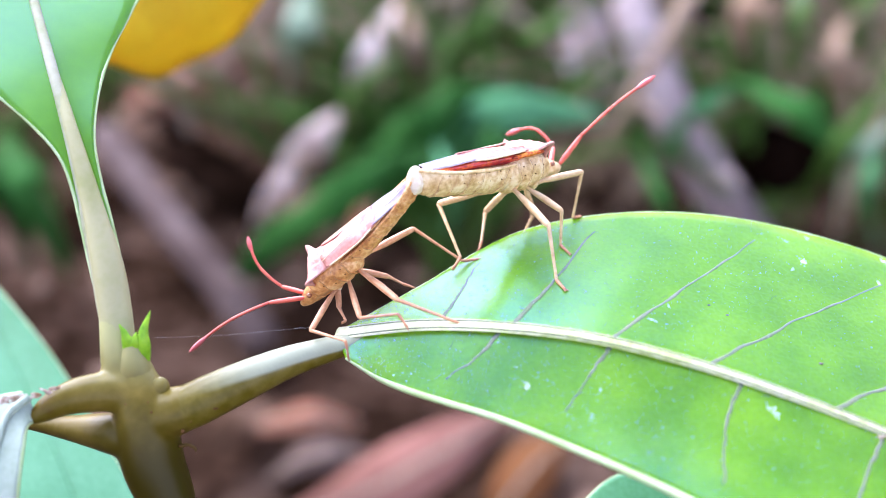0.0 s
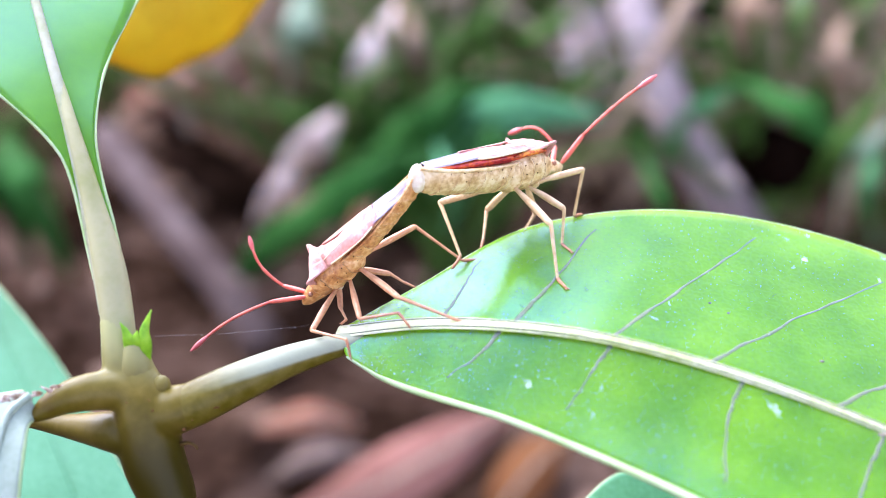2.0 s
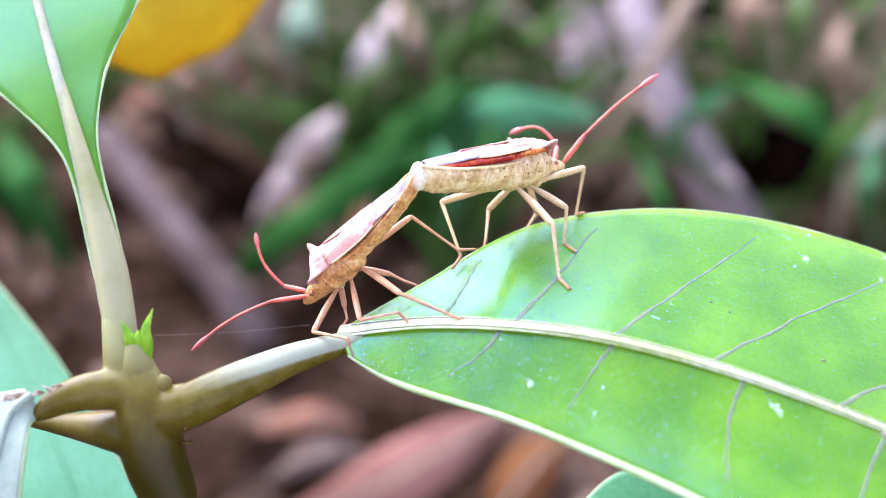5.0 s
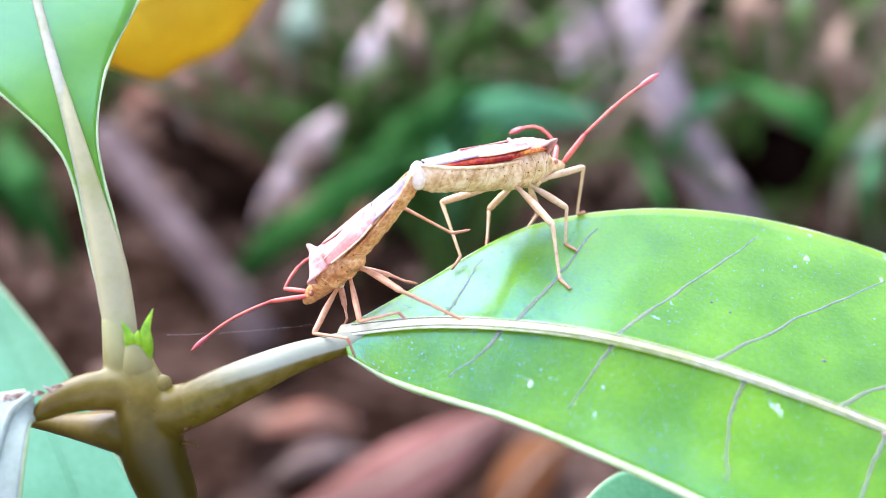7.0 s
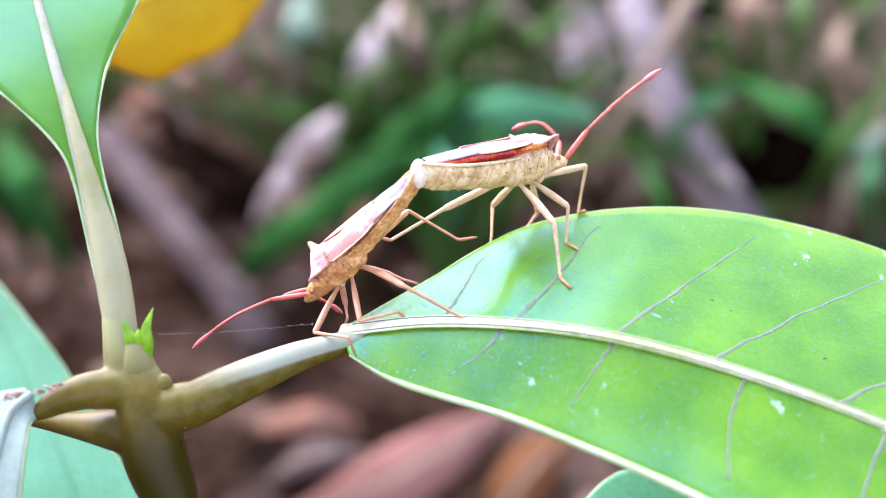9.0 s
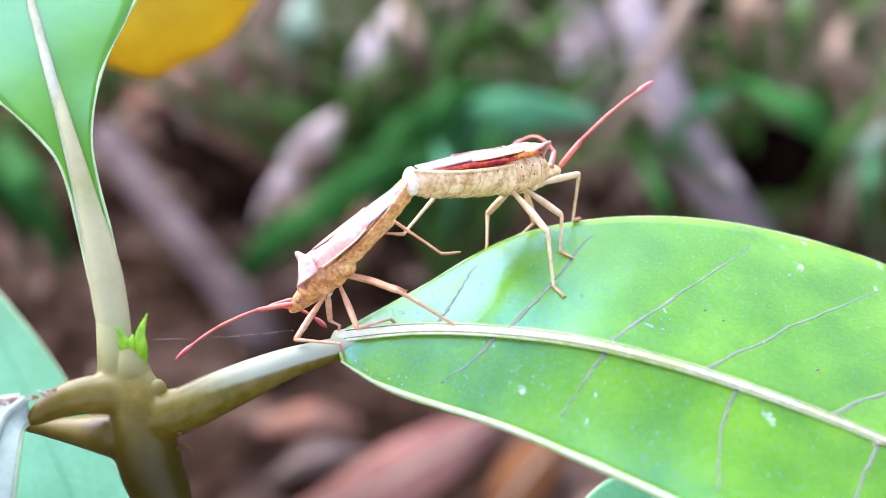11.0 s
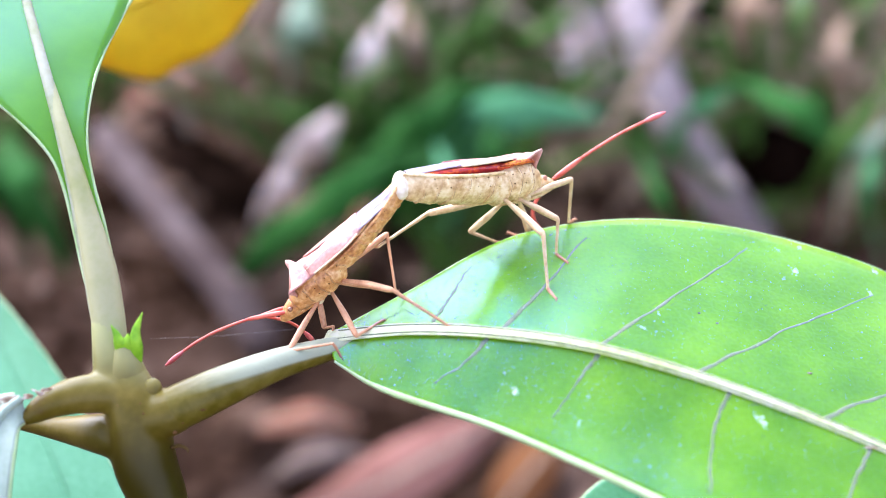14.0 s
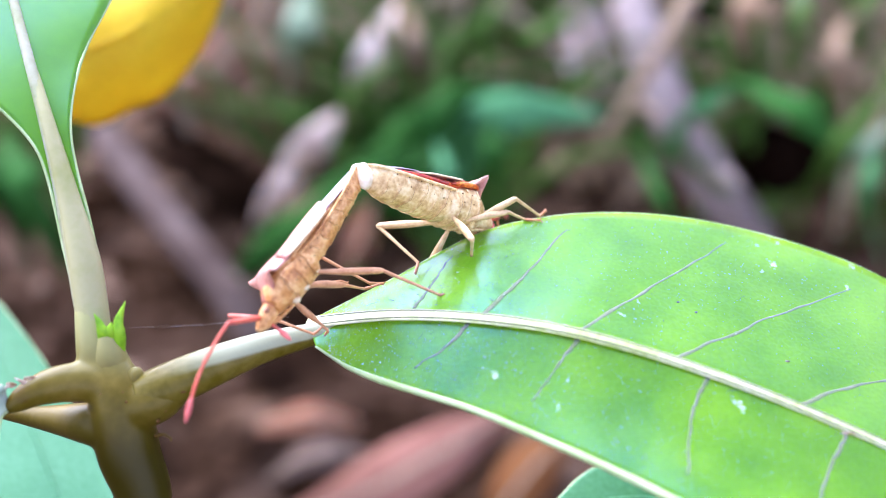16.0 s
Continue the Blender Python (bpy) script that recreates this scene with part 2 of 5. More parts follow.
def pale_sky_upper_side(m, x0, x1, colour):
    """A stalk whose upper side turns pale towards the blade, from x0 to x1 along the thing; sky sheen is put into this
    colour by facing.
    """
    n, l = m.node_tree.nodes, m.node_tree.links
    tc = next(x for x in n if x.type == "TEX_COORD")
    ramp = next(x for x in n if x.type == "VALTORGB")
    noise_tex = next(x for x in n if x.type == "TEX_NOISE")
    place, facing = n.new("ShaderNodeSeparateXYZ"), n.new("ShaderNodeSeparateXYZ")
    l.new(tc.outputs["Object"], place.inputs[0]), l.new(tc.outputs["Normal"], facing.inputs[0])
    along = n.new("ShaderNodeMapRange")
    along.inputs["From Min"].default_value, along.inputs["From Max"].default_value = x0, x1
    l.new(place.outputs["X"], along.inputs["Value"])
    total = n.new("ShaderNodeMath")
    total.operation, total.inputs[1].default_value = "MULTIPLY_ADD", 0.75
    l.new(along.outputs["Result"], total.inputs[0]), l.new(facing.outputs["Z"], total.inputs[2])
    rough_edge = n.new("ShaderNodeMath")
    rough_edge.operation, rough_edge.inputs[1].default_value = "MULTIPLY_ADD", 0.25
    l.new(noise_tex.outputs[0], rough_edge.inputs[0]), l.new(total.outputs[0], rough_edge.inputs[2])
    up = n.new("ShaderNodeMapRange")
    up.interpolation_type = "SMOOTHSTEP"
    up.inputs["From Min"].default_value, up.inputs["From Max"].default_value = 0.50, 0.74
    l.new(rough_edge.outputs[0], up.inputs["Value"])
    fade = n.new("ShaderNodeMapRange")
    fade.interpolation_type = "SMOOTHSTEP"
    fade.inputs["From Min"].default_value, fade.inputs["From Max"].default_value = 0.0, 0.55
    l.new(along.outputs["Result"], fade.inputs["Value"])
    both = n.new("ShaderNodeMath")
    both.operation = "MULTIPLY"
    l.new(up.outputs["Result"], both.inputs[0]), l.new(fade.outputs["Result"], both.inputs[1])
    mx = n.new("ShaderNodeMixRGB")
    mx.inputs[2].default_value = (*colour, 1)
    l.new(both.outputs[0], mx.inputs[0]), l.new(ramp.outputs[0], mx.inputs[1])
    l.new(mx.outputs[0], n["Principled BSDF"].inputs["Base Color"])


vein_net(LEAF, 1300, 0.10, 0.18)


# ---- helpers for shapes ----
def spot(x, y, w):
    """A place in the view's own axes (right, away, up): x, y across the view plane, w millimetres behind it."""
    k = SCALE * (1 + w * 1e-3 / DIST)
    return Vector(((x - 784) * k, w * 1e-3, (441 - y) * k))


def flat(p):
    """The inverse of spot(): x, y across the view plane."""
    k = SCALE * (1 + p[1] / DIST)
    return p[0] / k + 784, 441 - p[2] / k


def curve(pts, n):
    """n + 1 places along a smooth curve through pts (tuples of any length)."""
    p = np.array(pts, float)
    p = np.vstack([2 * p[0] - p[1], p, 2 * p[-1] - p[-2]])
    out = []
    for t in np.linspace(0, len(pts) - 1, n + 1):
        i = min(int(t), len(pts) - 2)
        f = t - i
        a, b, c, d = p[i:i + 4]
        out.append(0.5 * (2 * b + (c - a) * f + (2 * a - 5 * b + 4 * c - d) * f * f + (3 * b - a - 3 * c + d) * f ** 3))
    return np.array(out)


def tube(bm, pts, radii, sides=10, n=16, flat_by=1.0, side=None, caps=True):
    """A tapered round tube along pts; side: axis along which it is flat_by times as thick."""
    rows = curve([(*p, r) for p, r in zip(pts, radii)], n)
    ring0, prev = None, None
    for i, row in enumerate(rows):
        p = Vector(row[:3])
        d = Vector(rows[min(i + 1, n)][:3]) - Vector(rows[max(i - 1, 0)][:3])
        d.normalize()
        if prev is None:
            ref = Vector(side) if side is not None else (Vector((0, 0, 1)) if abs(d.z) < 0.9 else Vector((1, 0, 0)))
            a = (ref - d * ref.dot(d)).normalized()
        else:
            a = (prev - d * prev.dot(d)).normalized()
        prev = a
        b = d.cross(a)
        r = max(row[3], 1e-6)
        ring = [bm.verts.new(p + a * (r * flat_by * math.cos(q)) + b * (r * math.sin(q))) for q in (2 * math.pi * k / sides for k in range(sides))]
        if ring0:
            for k in range(sides):
                bm.faces.new((ring0[k], ring0[(k + 1) % sides], ring[(k + 1) % sides], ring[k]))
        elif caps:
            bm.faces.new(ring[::-1])
        ring0 = ring
    if caps:
        bm.faces.new(ring0)
    return bm


def ball(bm, centre, size, turn=None, seg=14, rings=9):
    m = Matrix.Translation(centre) @ (turn or Matrix.Identity(4)) @ Matrix.Diagonal((*size, 1))
    bmesh.ops.create_uvsphere(bm, u_segments=seg, v_segments=rings, radius=1, matrix=m)
    return bm


def sheet(bm, grid, thick):
    """A leaf-like sheet of that thickness over a grid of places."""
    g = np.array(grid)
    du, dv = np.gradient(g, axis=0), np.gradient(g, axis=1)
    nn = np.cross(du, dv)
    nn /= np.linalg.norm(nn, axis=2, keepdims=True) + 1e-12
    top = [[bm.verts.new(g[i, j] + nn[i, j] * thick / 2) for j in range(g.shape[1])] for i in range(g.shape[0])]
    low = [[bm.verts.new(g[i, j] - nn[i, j] * thick / 2) for j in range(g.shape[1])] for i in range(g.shape[0])]
    a, b = g.shape[0] - 1, g.shape[1] - 1
    for i in range(a):
        for j in range(b):
            bm.faces.new((top[i][j], top[i + 1][j], top[i + 1][j + 1], top[i][j + 1]))
            bm.faces.new((low[i][j], low[i][j + 1], low[i + 1][j + 1], low[i + 1][j]))
    for i in range(a):
        bm.faces.new((top[i][0], low[i][0], low[i + 1][0], top[i + 1][0]))
        bm.faces.new((top[i][b], top[i + 1][b], low[i + 1][b], low[i][b]))
    for j in range(b):
        bm.faces.new((top[0][j], top[0][j + 1], low[0][j + 1], low[0][j]))
        bm.faces.new((top[a][j], low[a][j], low[a][j + 1], top[a][j + 1]))
    return bm


ORIGIN = {}


def link(name, bm, material, origin, smooth=True):
    bmesh.ops.recalc_face_normals(bm, faces=bm.faces)
    me = bpy.data.meshes.new(name)
    bmesh.ops.translate(bm, verts=bm.verts, vec=-Vector(origin))
    bm.to_mesh(me)
    bm.free()
    if smooth:
        me.polygons.foreach_set("use_smooth", [True] * len(me.polygons))
    me.materials.append(material)
    return new(name, me)


def part(name, bm, material, parent, label="", origin=None, smooth=True):
    """One mesh under a thing or a part; origin: where it turns, in the thing's axes."""
    o = Vector(ORIGIN[parent] if origin is None else origin)
    ob = link(name, bm, material, o, smooth)
    ob.parent = parent
    ob.location = o - ORIGIN[parent]
    ORIGIN[ob] = o
    if label:
        tagged(ob, label)
    return ob


def thing(name, origin, label, category, group="", kind="", m=None):
    """An Empty that carries a thing; its axes are the view's, or those of m."""
    ob = new(name)
    ob.empty_display_size = 0.005
    ob.matrix_world = (VIEW if m is None else m) @ Matrix.Translation(origin)
    ORIGIN[ob] = Vector(origin)
    return tagged(ob, label, category, group, kind)


# ---- the plant ----
NODE = spot(262, 690, 1)
low = VIEW.inverted() @ Vector(((VIEW @ NODE).x + 0.004, (VIEW @ NODE).y + 0.004, 0.0))
plant = thing("young_plant", low, "young green plant with glossy leaves rooted in brown soil", "plant")

bm = bmesh.new()
top = spot(293, 890, 2)
tube(bm, [low.lerp(top, f) + Vector((0.002 * math.sin(math.pi * f), 0, 0)) for f in (0, 0.2, 0.4, 0.6, 0.8, 0.9, 1)], [0.0034, 0.0030, 0.0027, 0.0024, 0.0021, 0.0019, 0.00182], sides=22, n=50)
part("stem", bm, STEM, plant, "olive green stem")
# swollen joint where the stalks meet, melted into one skin
bm = bmesh.new()
tube(bm, [spot(300, 925, 2.2), spot(294, 880, 2), spot(272, 822, 1.6), spot(262, 768, 1.3), spot(255, 715, 1), spot(243, 675, 1), spot(240, 645, 1), spot(239, 618, 0.8)],
     [0.0018, 0.00188, 0.00205, 0.00205, 0.00185, 0.00145, 0.00105, 0.00060], sides=24, n=50)
tube(bm, [spot(250, 745, 1), spot(300, 732, 0.7), spot(335, 718, 0.65), spot(372, 702, 0.9)], [0.0014, 0.00160, 0.00146, 0.0008], sides=20, n=20)
tube(bm, [spot(255, 702, 1), spot(200, 694, 0.5), spot(150, 698, 0.1), spot(105, 712, -0.2), spot(72, 732, -0.5), spot(52, 748, -0.7)], [0.00136, 0.00130, 0.00122, 0.0010, 0.0007, 0.0003], sides=20, n=24)
tube(bm, [spot(255, 776, 1.2), spot(205, 768, 1.6), spot(160, 762, 2.6), spot(110, 756, 4.2), spot(60, 748, 6.5), spot(20, 741, 8.5)], [0.0016, 0.00142, 0.00112, 0.0008, 0.0006, 0.0005], sides=20, n=26)
tube(bm, [spot(228, 696, 1.2), spot(214, 648, 1.25), spot(207, 600, 1.3), spot(203, 560, 1.35)], [0.0014, 0.00128, 0.00112, 0.00104], sides=20, n=18)
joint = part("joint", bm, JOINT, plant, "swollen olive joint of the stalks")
# dark lower end: older bark with the leaves' shade painted in; pale young top
age_and_shade(JOINT, "Z", (spot(0, 690, 1) - low).z, [((spot(0, 850, 1) - low).z, (0.030, 0.022, 0.0006)), ((spot(0, 575, 1) - low).z, (0.32, 0.31, 0.13))])
m = joint.modifiers.new("melt", "REMESH")
m.mode, m.voxel_size, m.use_smooth_shade = "VOXEL", 0.00012, True
m = joint.modifiers.new("smooth", "SMOOTH")
m.factor, m.iterations = 0.5, 44
bm = bmesh.new()
ball(bm, spot(284, 687, 0.30), (0.00060, 0.0005, 0.00072), seg=20, rings=14)
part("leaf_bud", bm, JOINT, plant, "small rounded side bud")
for x, y, w, r in ((262, 712, -0.95, 1.6), (268, 730, -0.95, 2.2), (324, 764, -0.6, 3.5), (222, 716, -0.8, 1.5), (338, 747, -0.9, 1.6)):
    bm = bmesh.new()
    ball(bm, spot(x, y, w), (r * SCALE, r * SCALE * 2, r * SCALE), seg=8, rings=6)
    part("dot", bm, DARK_DOT, plant)
bm = bmesh.new()
tube(bm, [spot(318, 790, 0.8), spot(332, 787, 0.6), spot(345, 793, 0.4), spot(347, 800, 0.3)], [0.00014, 0.00012, 0.0001, 0.00003], sides=8, n=10)
part("stipule", bm, BROWN_STALK, plant, "thin curled brown stipule")
bm = bmesh.new()
tube(bm, [spot(272, 598, 1), spot(380, 594, 1), spot(470, 587, 0.8), spot(560, 578, 0.5)], [0.0000022] * 4, sides=5, n=20)
part("silk_thread", bm, SILK, plant, "fine spider silk thread")
bm = bmesh.new()
tube(bm, [spot(240, 668, 0.9), spot(238, 640, 0.7), spot(236, 608, 0.5)], [0.00125, 0.00100, 0.00062], sides=14, n=12)
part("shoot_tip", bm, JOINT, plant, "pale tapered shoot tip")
for a, r in (([(230, 628), (226, 610), (221, 592), (210, 573)], 0.00036), ([(254, 640), (255, 612), (254, 586), (266, 551)], 0.00042), ([(236, 630), (231, 612), (228, 600), (226, 590)], 0.00034), ([(244, 628), (240, 612), (239, 600), (241, 588)], 0.00034)):
    bm = bmesh.new()
    tube(bm, [spot(x, y, w) for (x, y), w in zip(a, (0.75, 0.1, -0.15, -0.2))], [r, r * 1.05, r * 0.72, 0.00002], sides=12, n=16, flat_by=0.6, side=(0, 1, 0))
    part("bud_leaf", bm, BUD, plant, "bright lime green pointed bud leaf")


def blade(mid, back_edge, front_edge, steps, across, quilt=0.0, veins=8, ridge=None):
    """A leaf blade between a midrib and two margins: a grid of places, rows along the rib."""
    m, b, f = (curve([tuple(spot(*p)) for p in q], steps) for q in (mid, back_edge, front_edge))
    rows = []
    for i in range(steps + 1):
        row = []
        for j in range(-across, across + 1):
            s = abs(j) / across
            e = b[i] if j > 0 else f[i]
            p = m[i] + (e - m[i]) * s
            lift = quilt * math.sin(math.pi * s) * (0.45 + 0.55 * math.sin(2 * math.pi * (veins * (i / steps - 0.10 * s)) + 0.6))
            if ridge and j > 0:
                lift += ridge[0] * 4 * s * (1 - s) * math.exp(-((i / steps - ridge[1]) / ridge[2]) ** 2)
            row.append(p + np.array((0, 0, 1.0)) * lift)
        rows.append(row)
    return np.array(rows)


MID = [(596, 594, 4.0), (740, 579, 2.2), (900, 583, 0.0), (1080, 608, -1.6), (1300, 669, -2.6), (1568, 769, -3.5), (1800, 880, -5), (2040, 1030, -7)]
BACK = [(618, 580, 4.7), (740, 512, 7.0), (930, 410, 9.3), (1160, 378, 11.5), (1400, 409, 12.5), (1650, 500, 11.5), (1850, 680, 9), (2044, 1026, -7)]
FRONT = [(612, 634, 2.3), (700, 683, 0.9), (880, 740, -2.5), (1010, 792, -4.6), (1200, 876, -7.6), (1420, 985, -10.6), (1700, 1080, -10.4), (2036, 1034, -7)]
LEAF_BASE = spot(300, 702, 0.5)
GRID = blade(MID, BACK, FRONT, 90, 16, quilt=0.00011, ridge=(0.00060, 0.272, 0.042))
for _ in range(12):                     # an even start of the blade
    GRID[1:24, 17:32] = 0.5 * GRID[1:24, 17:32] + 0.125 * (GRID[0:23, 17:32] + GRID[2:25, 17:32] + GRID[1:24, 16:31] + GRID[1:24, 18:33])


def on_leaf(a, s, lift=0.0):
    """A place on the big leaf: a along the rib (0 to 1), s across (-1 front margin to 1 back margin)."""
    i, j = a * 90, (s + 1) * 16
    i0, j0 = min(int(i), 89), min(int(j), 31)
    fi, fj = i - i0, j - j0
    p = (GRID[i0, j0] * (1 - fi) * (1 - fj) + GRID[i0 + 1, j0] * fi * (1 - fj) + GRID[i0, j0 + 1] * (1 - fi) * fj + GRID[i0 + 1, j0 + 1] * fi * fj)
    n = np.cross(GRID[i0 + 1, j0] - GRID[i0, j0], GRID[i0, j0 + 1] - GRID[i0, j0])
    n /= np.linalg.norm(n)
    return Vector(p + n * (lift if n[2] > 0 else -lift))


bm = sheet(bmesh.new(), GRID, 0.00028)
leaf = part("leaf", bm, LEAF, plant, "large glossy green leaf with a pale midrib", origin=LEAF_BASE)
bm = bmesh.new()
tube(bm, [spot(310, 732, 0.7), spot(350, 713, 0.6), spot(420, 680, 1.2), spot(500, 645, 2.2), spot(560, 625, 3.0), spot(612, 610, 3.5), spot(660, 596, 3.4)],
     [0.00140, 0.00146, 0.00134, 0.00108, 0.0009, 0.00072, 0.0004], sides=24, n=44)
part("petiole", bm, LEAF_STALK, leaf, "thick olive leaf stalk, upper side pale with painted sky sheen")
# paler upper skin, with the sheen of the sky painted into it
pale_sky_upper_side(LEAF_STALK, (spot(330, 690, 1) - LEAF_BASE).x, (spot(620, 600, 1) - LEAF_BASE).x, (0.27, 0.285, 0.19))
RIB_UP = (on_leaf(0.35, 0.03, 0.001) - on_leaf(0.35, 0.03)).normalized()
bm = bmesh.new()
tube(bm, [Vector(p) + RIB_UP * 0.00015 for p in GRID[0:91:6, 16]], list(np.linspace(0.00070, 0.00034, 16)), sides=18, n=70, flat_by=0.20, side=RIB_UP)
part("midrib", bm, RIB, leaf, "pale cream midrib")
bm = bmesh.new()
for side_shift, r in ((0.00022, 0.00005), (-0.00030, 0.00004)):
    tube(bm, [Vector(p) + RIB_UP * 0.00027 + Vector((0, side_shift * 1.4, side_shift * 0.9)) * (1 - 0.5 * q / 15) for q, p in enumerate(GRID[2:92:6, 16])], [r] * 15, sides=6, n=70)
part("rib_groove", bm, VEIN, leaf, "fine grey lines along the midrib")
bm = bmesh.new()
for j in (0, 32):
    tube(bm, [Vector(p) for p in GRID[0:91:5, j]], [0.00015] * 19 if j else [0.00010, 0.00015, 0.0002] + [0.00025] * 10 + [0.00022, 0.0002] + [0.0002] * 4, sides=6, n=90)
part("margin", bm, MARGIN, leaf, "pale thickened leaf margin")


def rib_at(x):
    """How far along the rib it passes x."""
    return min(range(91), key=lambda i: abs(flat(GRID[i, 16])[0] - x)) / 90


def leaf_at(x, y, lift=0.0):
    """The place on the big leaf seen at x, y."""
    k = SCALE * (1 + GRID[:, :, 1] / DIST)
    d = (GRID[:, :, 0] / k + 784 - x) ** 2 + (441 - GRID[:, :, 2] / k - y) ** 2
    i, j = divmod(int(d.argmin()), 33)
    best = (1e9, 0, 0)
    for p in range(-5, 6):
        for q in range(-5, 6):
            a, s = min(max((i + p * 0.2) / 90, 0), 1), min(max((j + q * 0.2) / 16 - 1, -1), 1)
            u, v = flat(on_leaf(a, s))
            best = min(best, ((u - x) ** 2 + (v - y) ** 2, a, s))
    return on_leaf(best[1], best[2], lift)


# side veins: where they leave the rib, a middle and where they fade out
for k, (p0, p1, p2) in enumerate((((785, 566), (815, 520), (850, 465)), ((902, 582), (975, 505), (1052, 412)), ((1076, 604), (1210, 515), (1335, 428)), ((1248, 652), (1400, 575), (1558, 508)), ((1462, 732), (1600, 680), (1760, 660)),
                                  ((885, 588), (850, 630), (790, 672)), ((1080, 617), (1052, 655), (1002, 730)), ((1312, 680), (1285, 750), (1282, 860)), ((1560, 778), (1530, 850), (1500, 960)))):
    bm = bmesh.new()
    line_xy = curve([p0, p1, p2], 14) + np.array([(random.uniform(-1.1, 1.1), random.uniform(-1.1, 1.1)) for q in range(15)])
    pts = [leaf_at(*p, 0.000135) for p in line_xy]
    tube(bm, pts, [r * random.uniform(0.75, 1.25) for r in np.linspace(0.00015, 0.00006, 15)], sides=8, n=44, flat_by=0.2, side=leaf_at(*p1, 0.001) - leaf_at(*p1))
    part("vein", bm, VEIN, leaf, "thin mauve-grey side vein")
# fine side branches between the veins
bm = bmesh.new()
for k in range(60):
    x, y = random.uniform(760, 1560), random.uniform(400, 860)
    p = leaf_at(x, y)
    if abs(flat(p)[0] - x) + abs(flat(p)[1] - y) > 12:
        continue
    q = [(x, y)]
    for s in range(3):
        q.append((q[-1][0] + random.uniform(8, 26), q[-1][1] + random.uniform(-20, 14)))
    tube(bm, [leaf_at(*c, 0.00011) for c in q], [0.00004, 0.00003, 0.00003, 0.00002], sides=4, n=6)
tagged(part("small_veins", bm, VEIN, leaf, "fine vein network"), kind="stuff")
# dust and droppings on the blade; many grains stand for glints of its bumps
bm = bmesh.new()
for k in range(3400):
    p = on_leaf(random.uniform(0.03, 0.72), random.uniform(-0.98, 0.98), 0.00015)
    r = random.uniform(0.000014, 0.000036) * (2.1 if random.random() < 0.07 else 1)
    a, q = random.uniform(0, 3), r * random.uniform(1, 2.2)
    u, v, w = Vector((math.cos(a), math.sin(a), 0)) * q, Vector((-math.sin(a), math.cos(a), 0)) * r, Vector((0, 0, r * 0.6))
    c = [bm.verts.new(p + d) for d in (u, v, -u, -v, w, -w)]
    for e in range(4):
        bm.faces.new((c[e], c[(e + 1) % 4], c[4])), bm.faces.new((c[(e + 1) % 4], c[e], c[5]))
tagged(part("dust", bm, SPECK, leaf, "scattered pale grains and painted glints of leaf bumps"), kind="stuff")
for x, y, rx, ry, a in ((1420, 464, 13, 9, 0), (1393, 430, 7, 5, 0), (1402, 480, 6, 5, 0), (1426, 424, 6, 4, 0), (1155, 569, 9, 3, 50), (1181, 542, 9, 2, 10), (1366, 728, 16, 6, 35), (934, 683, 8, 7, 0), (1560, 463, 9, 6, 0), (1556, 505, 9, 5, 0), (1062, 692, 6, 3, 0), (1047, 740, 5, 3, 0)):
    bm = bmesh.new()
    p = leaf_at(x, y, 0.00014)
    m = (leaf_at(x, y, 0.001) - leaf_at(x, y)).to_track_quat("Z", "X").to_matrix().to_4x4() @ Matrix.Rotation(radians(a), 4, "Z")
    for q in range(22):
        o = Vector((random.gauss(0, 0.5) * rx * SCALE, random.gauss(0, 0.5) * ry * SCALE, 0))
        r = random.uniform(0.06, 0.26)
        bmesh.ops.create_icosphere(bm, subdivisions=1, radius=1, matrix=Matrix.Translation(p) @ m @ Matrix.Translation(o) @ Matrix.Rotation(random.uniform(0, 3), 4, "Z") @ Matrix.Diagonal((rx * SCALE * r, ry * SCALE * r * random.uniform(0.7, 1.6), ry * SCALE * 0.05, 1)))
    part("white_fleck", bm, SPECK, leaf, "dried white fleck")
for x, y, rx, ry in ((1450, 645, 5, 4), (1255, 545, 3, 3), (1286, 560, 3, 3), (1560, 775, 16, 6)):
    bm = bmesh.new()
    ball(bm, leaf_at(x, y, 0.00014), (rx * SCALE, ry * SCALE, 0.00006), seg=10, rings=6)
    part("brown_spot", bm, SCAR, leaf, "small brown spot")
# flaw on the stalk
bm = bmesh.new()
for q in range(9):
    ball(bm, spot(376 + random.uniform(-14, 14), 720 + random.uniform(-6, 6), -0.45), (random.uniform(3, 8) * SCALE, 0.00006, random.uniform(1, 3) * SCALE), seg=8, rings=6)
part("bark_flaw", bm, DARK_DOT, leaf, "brown scratch on the stalk")

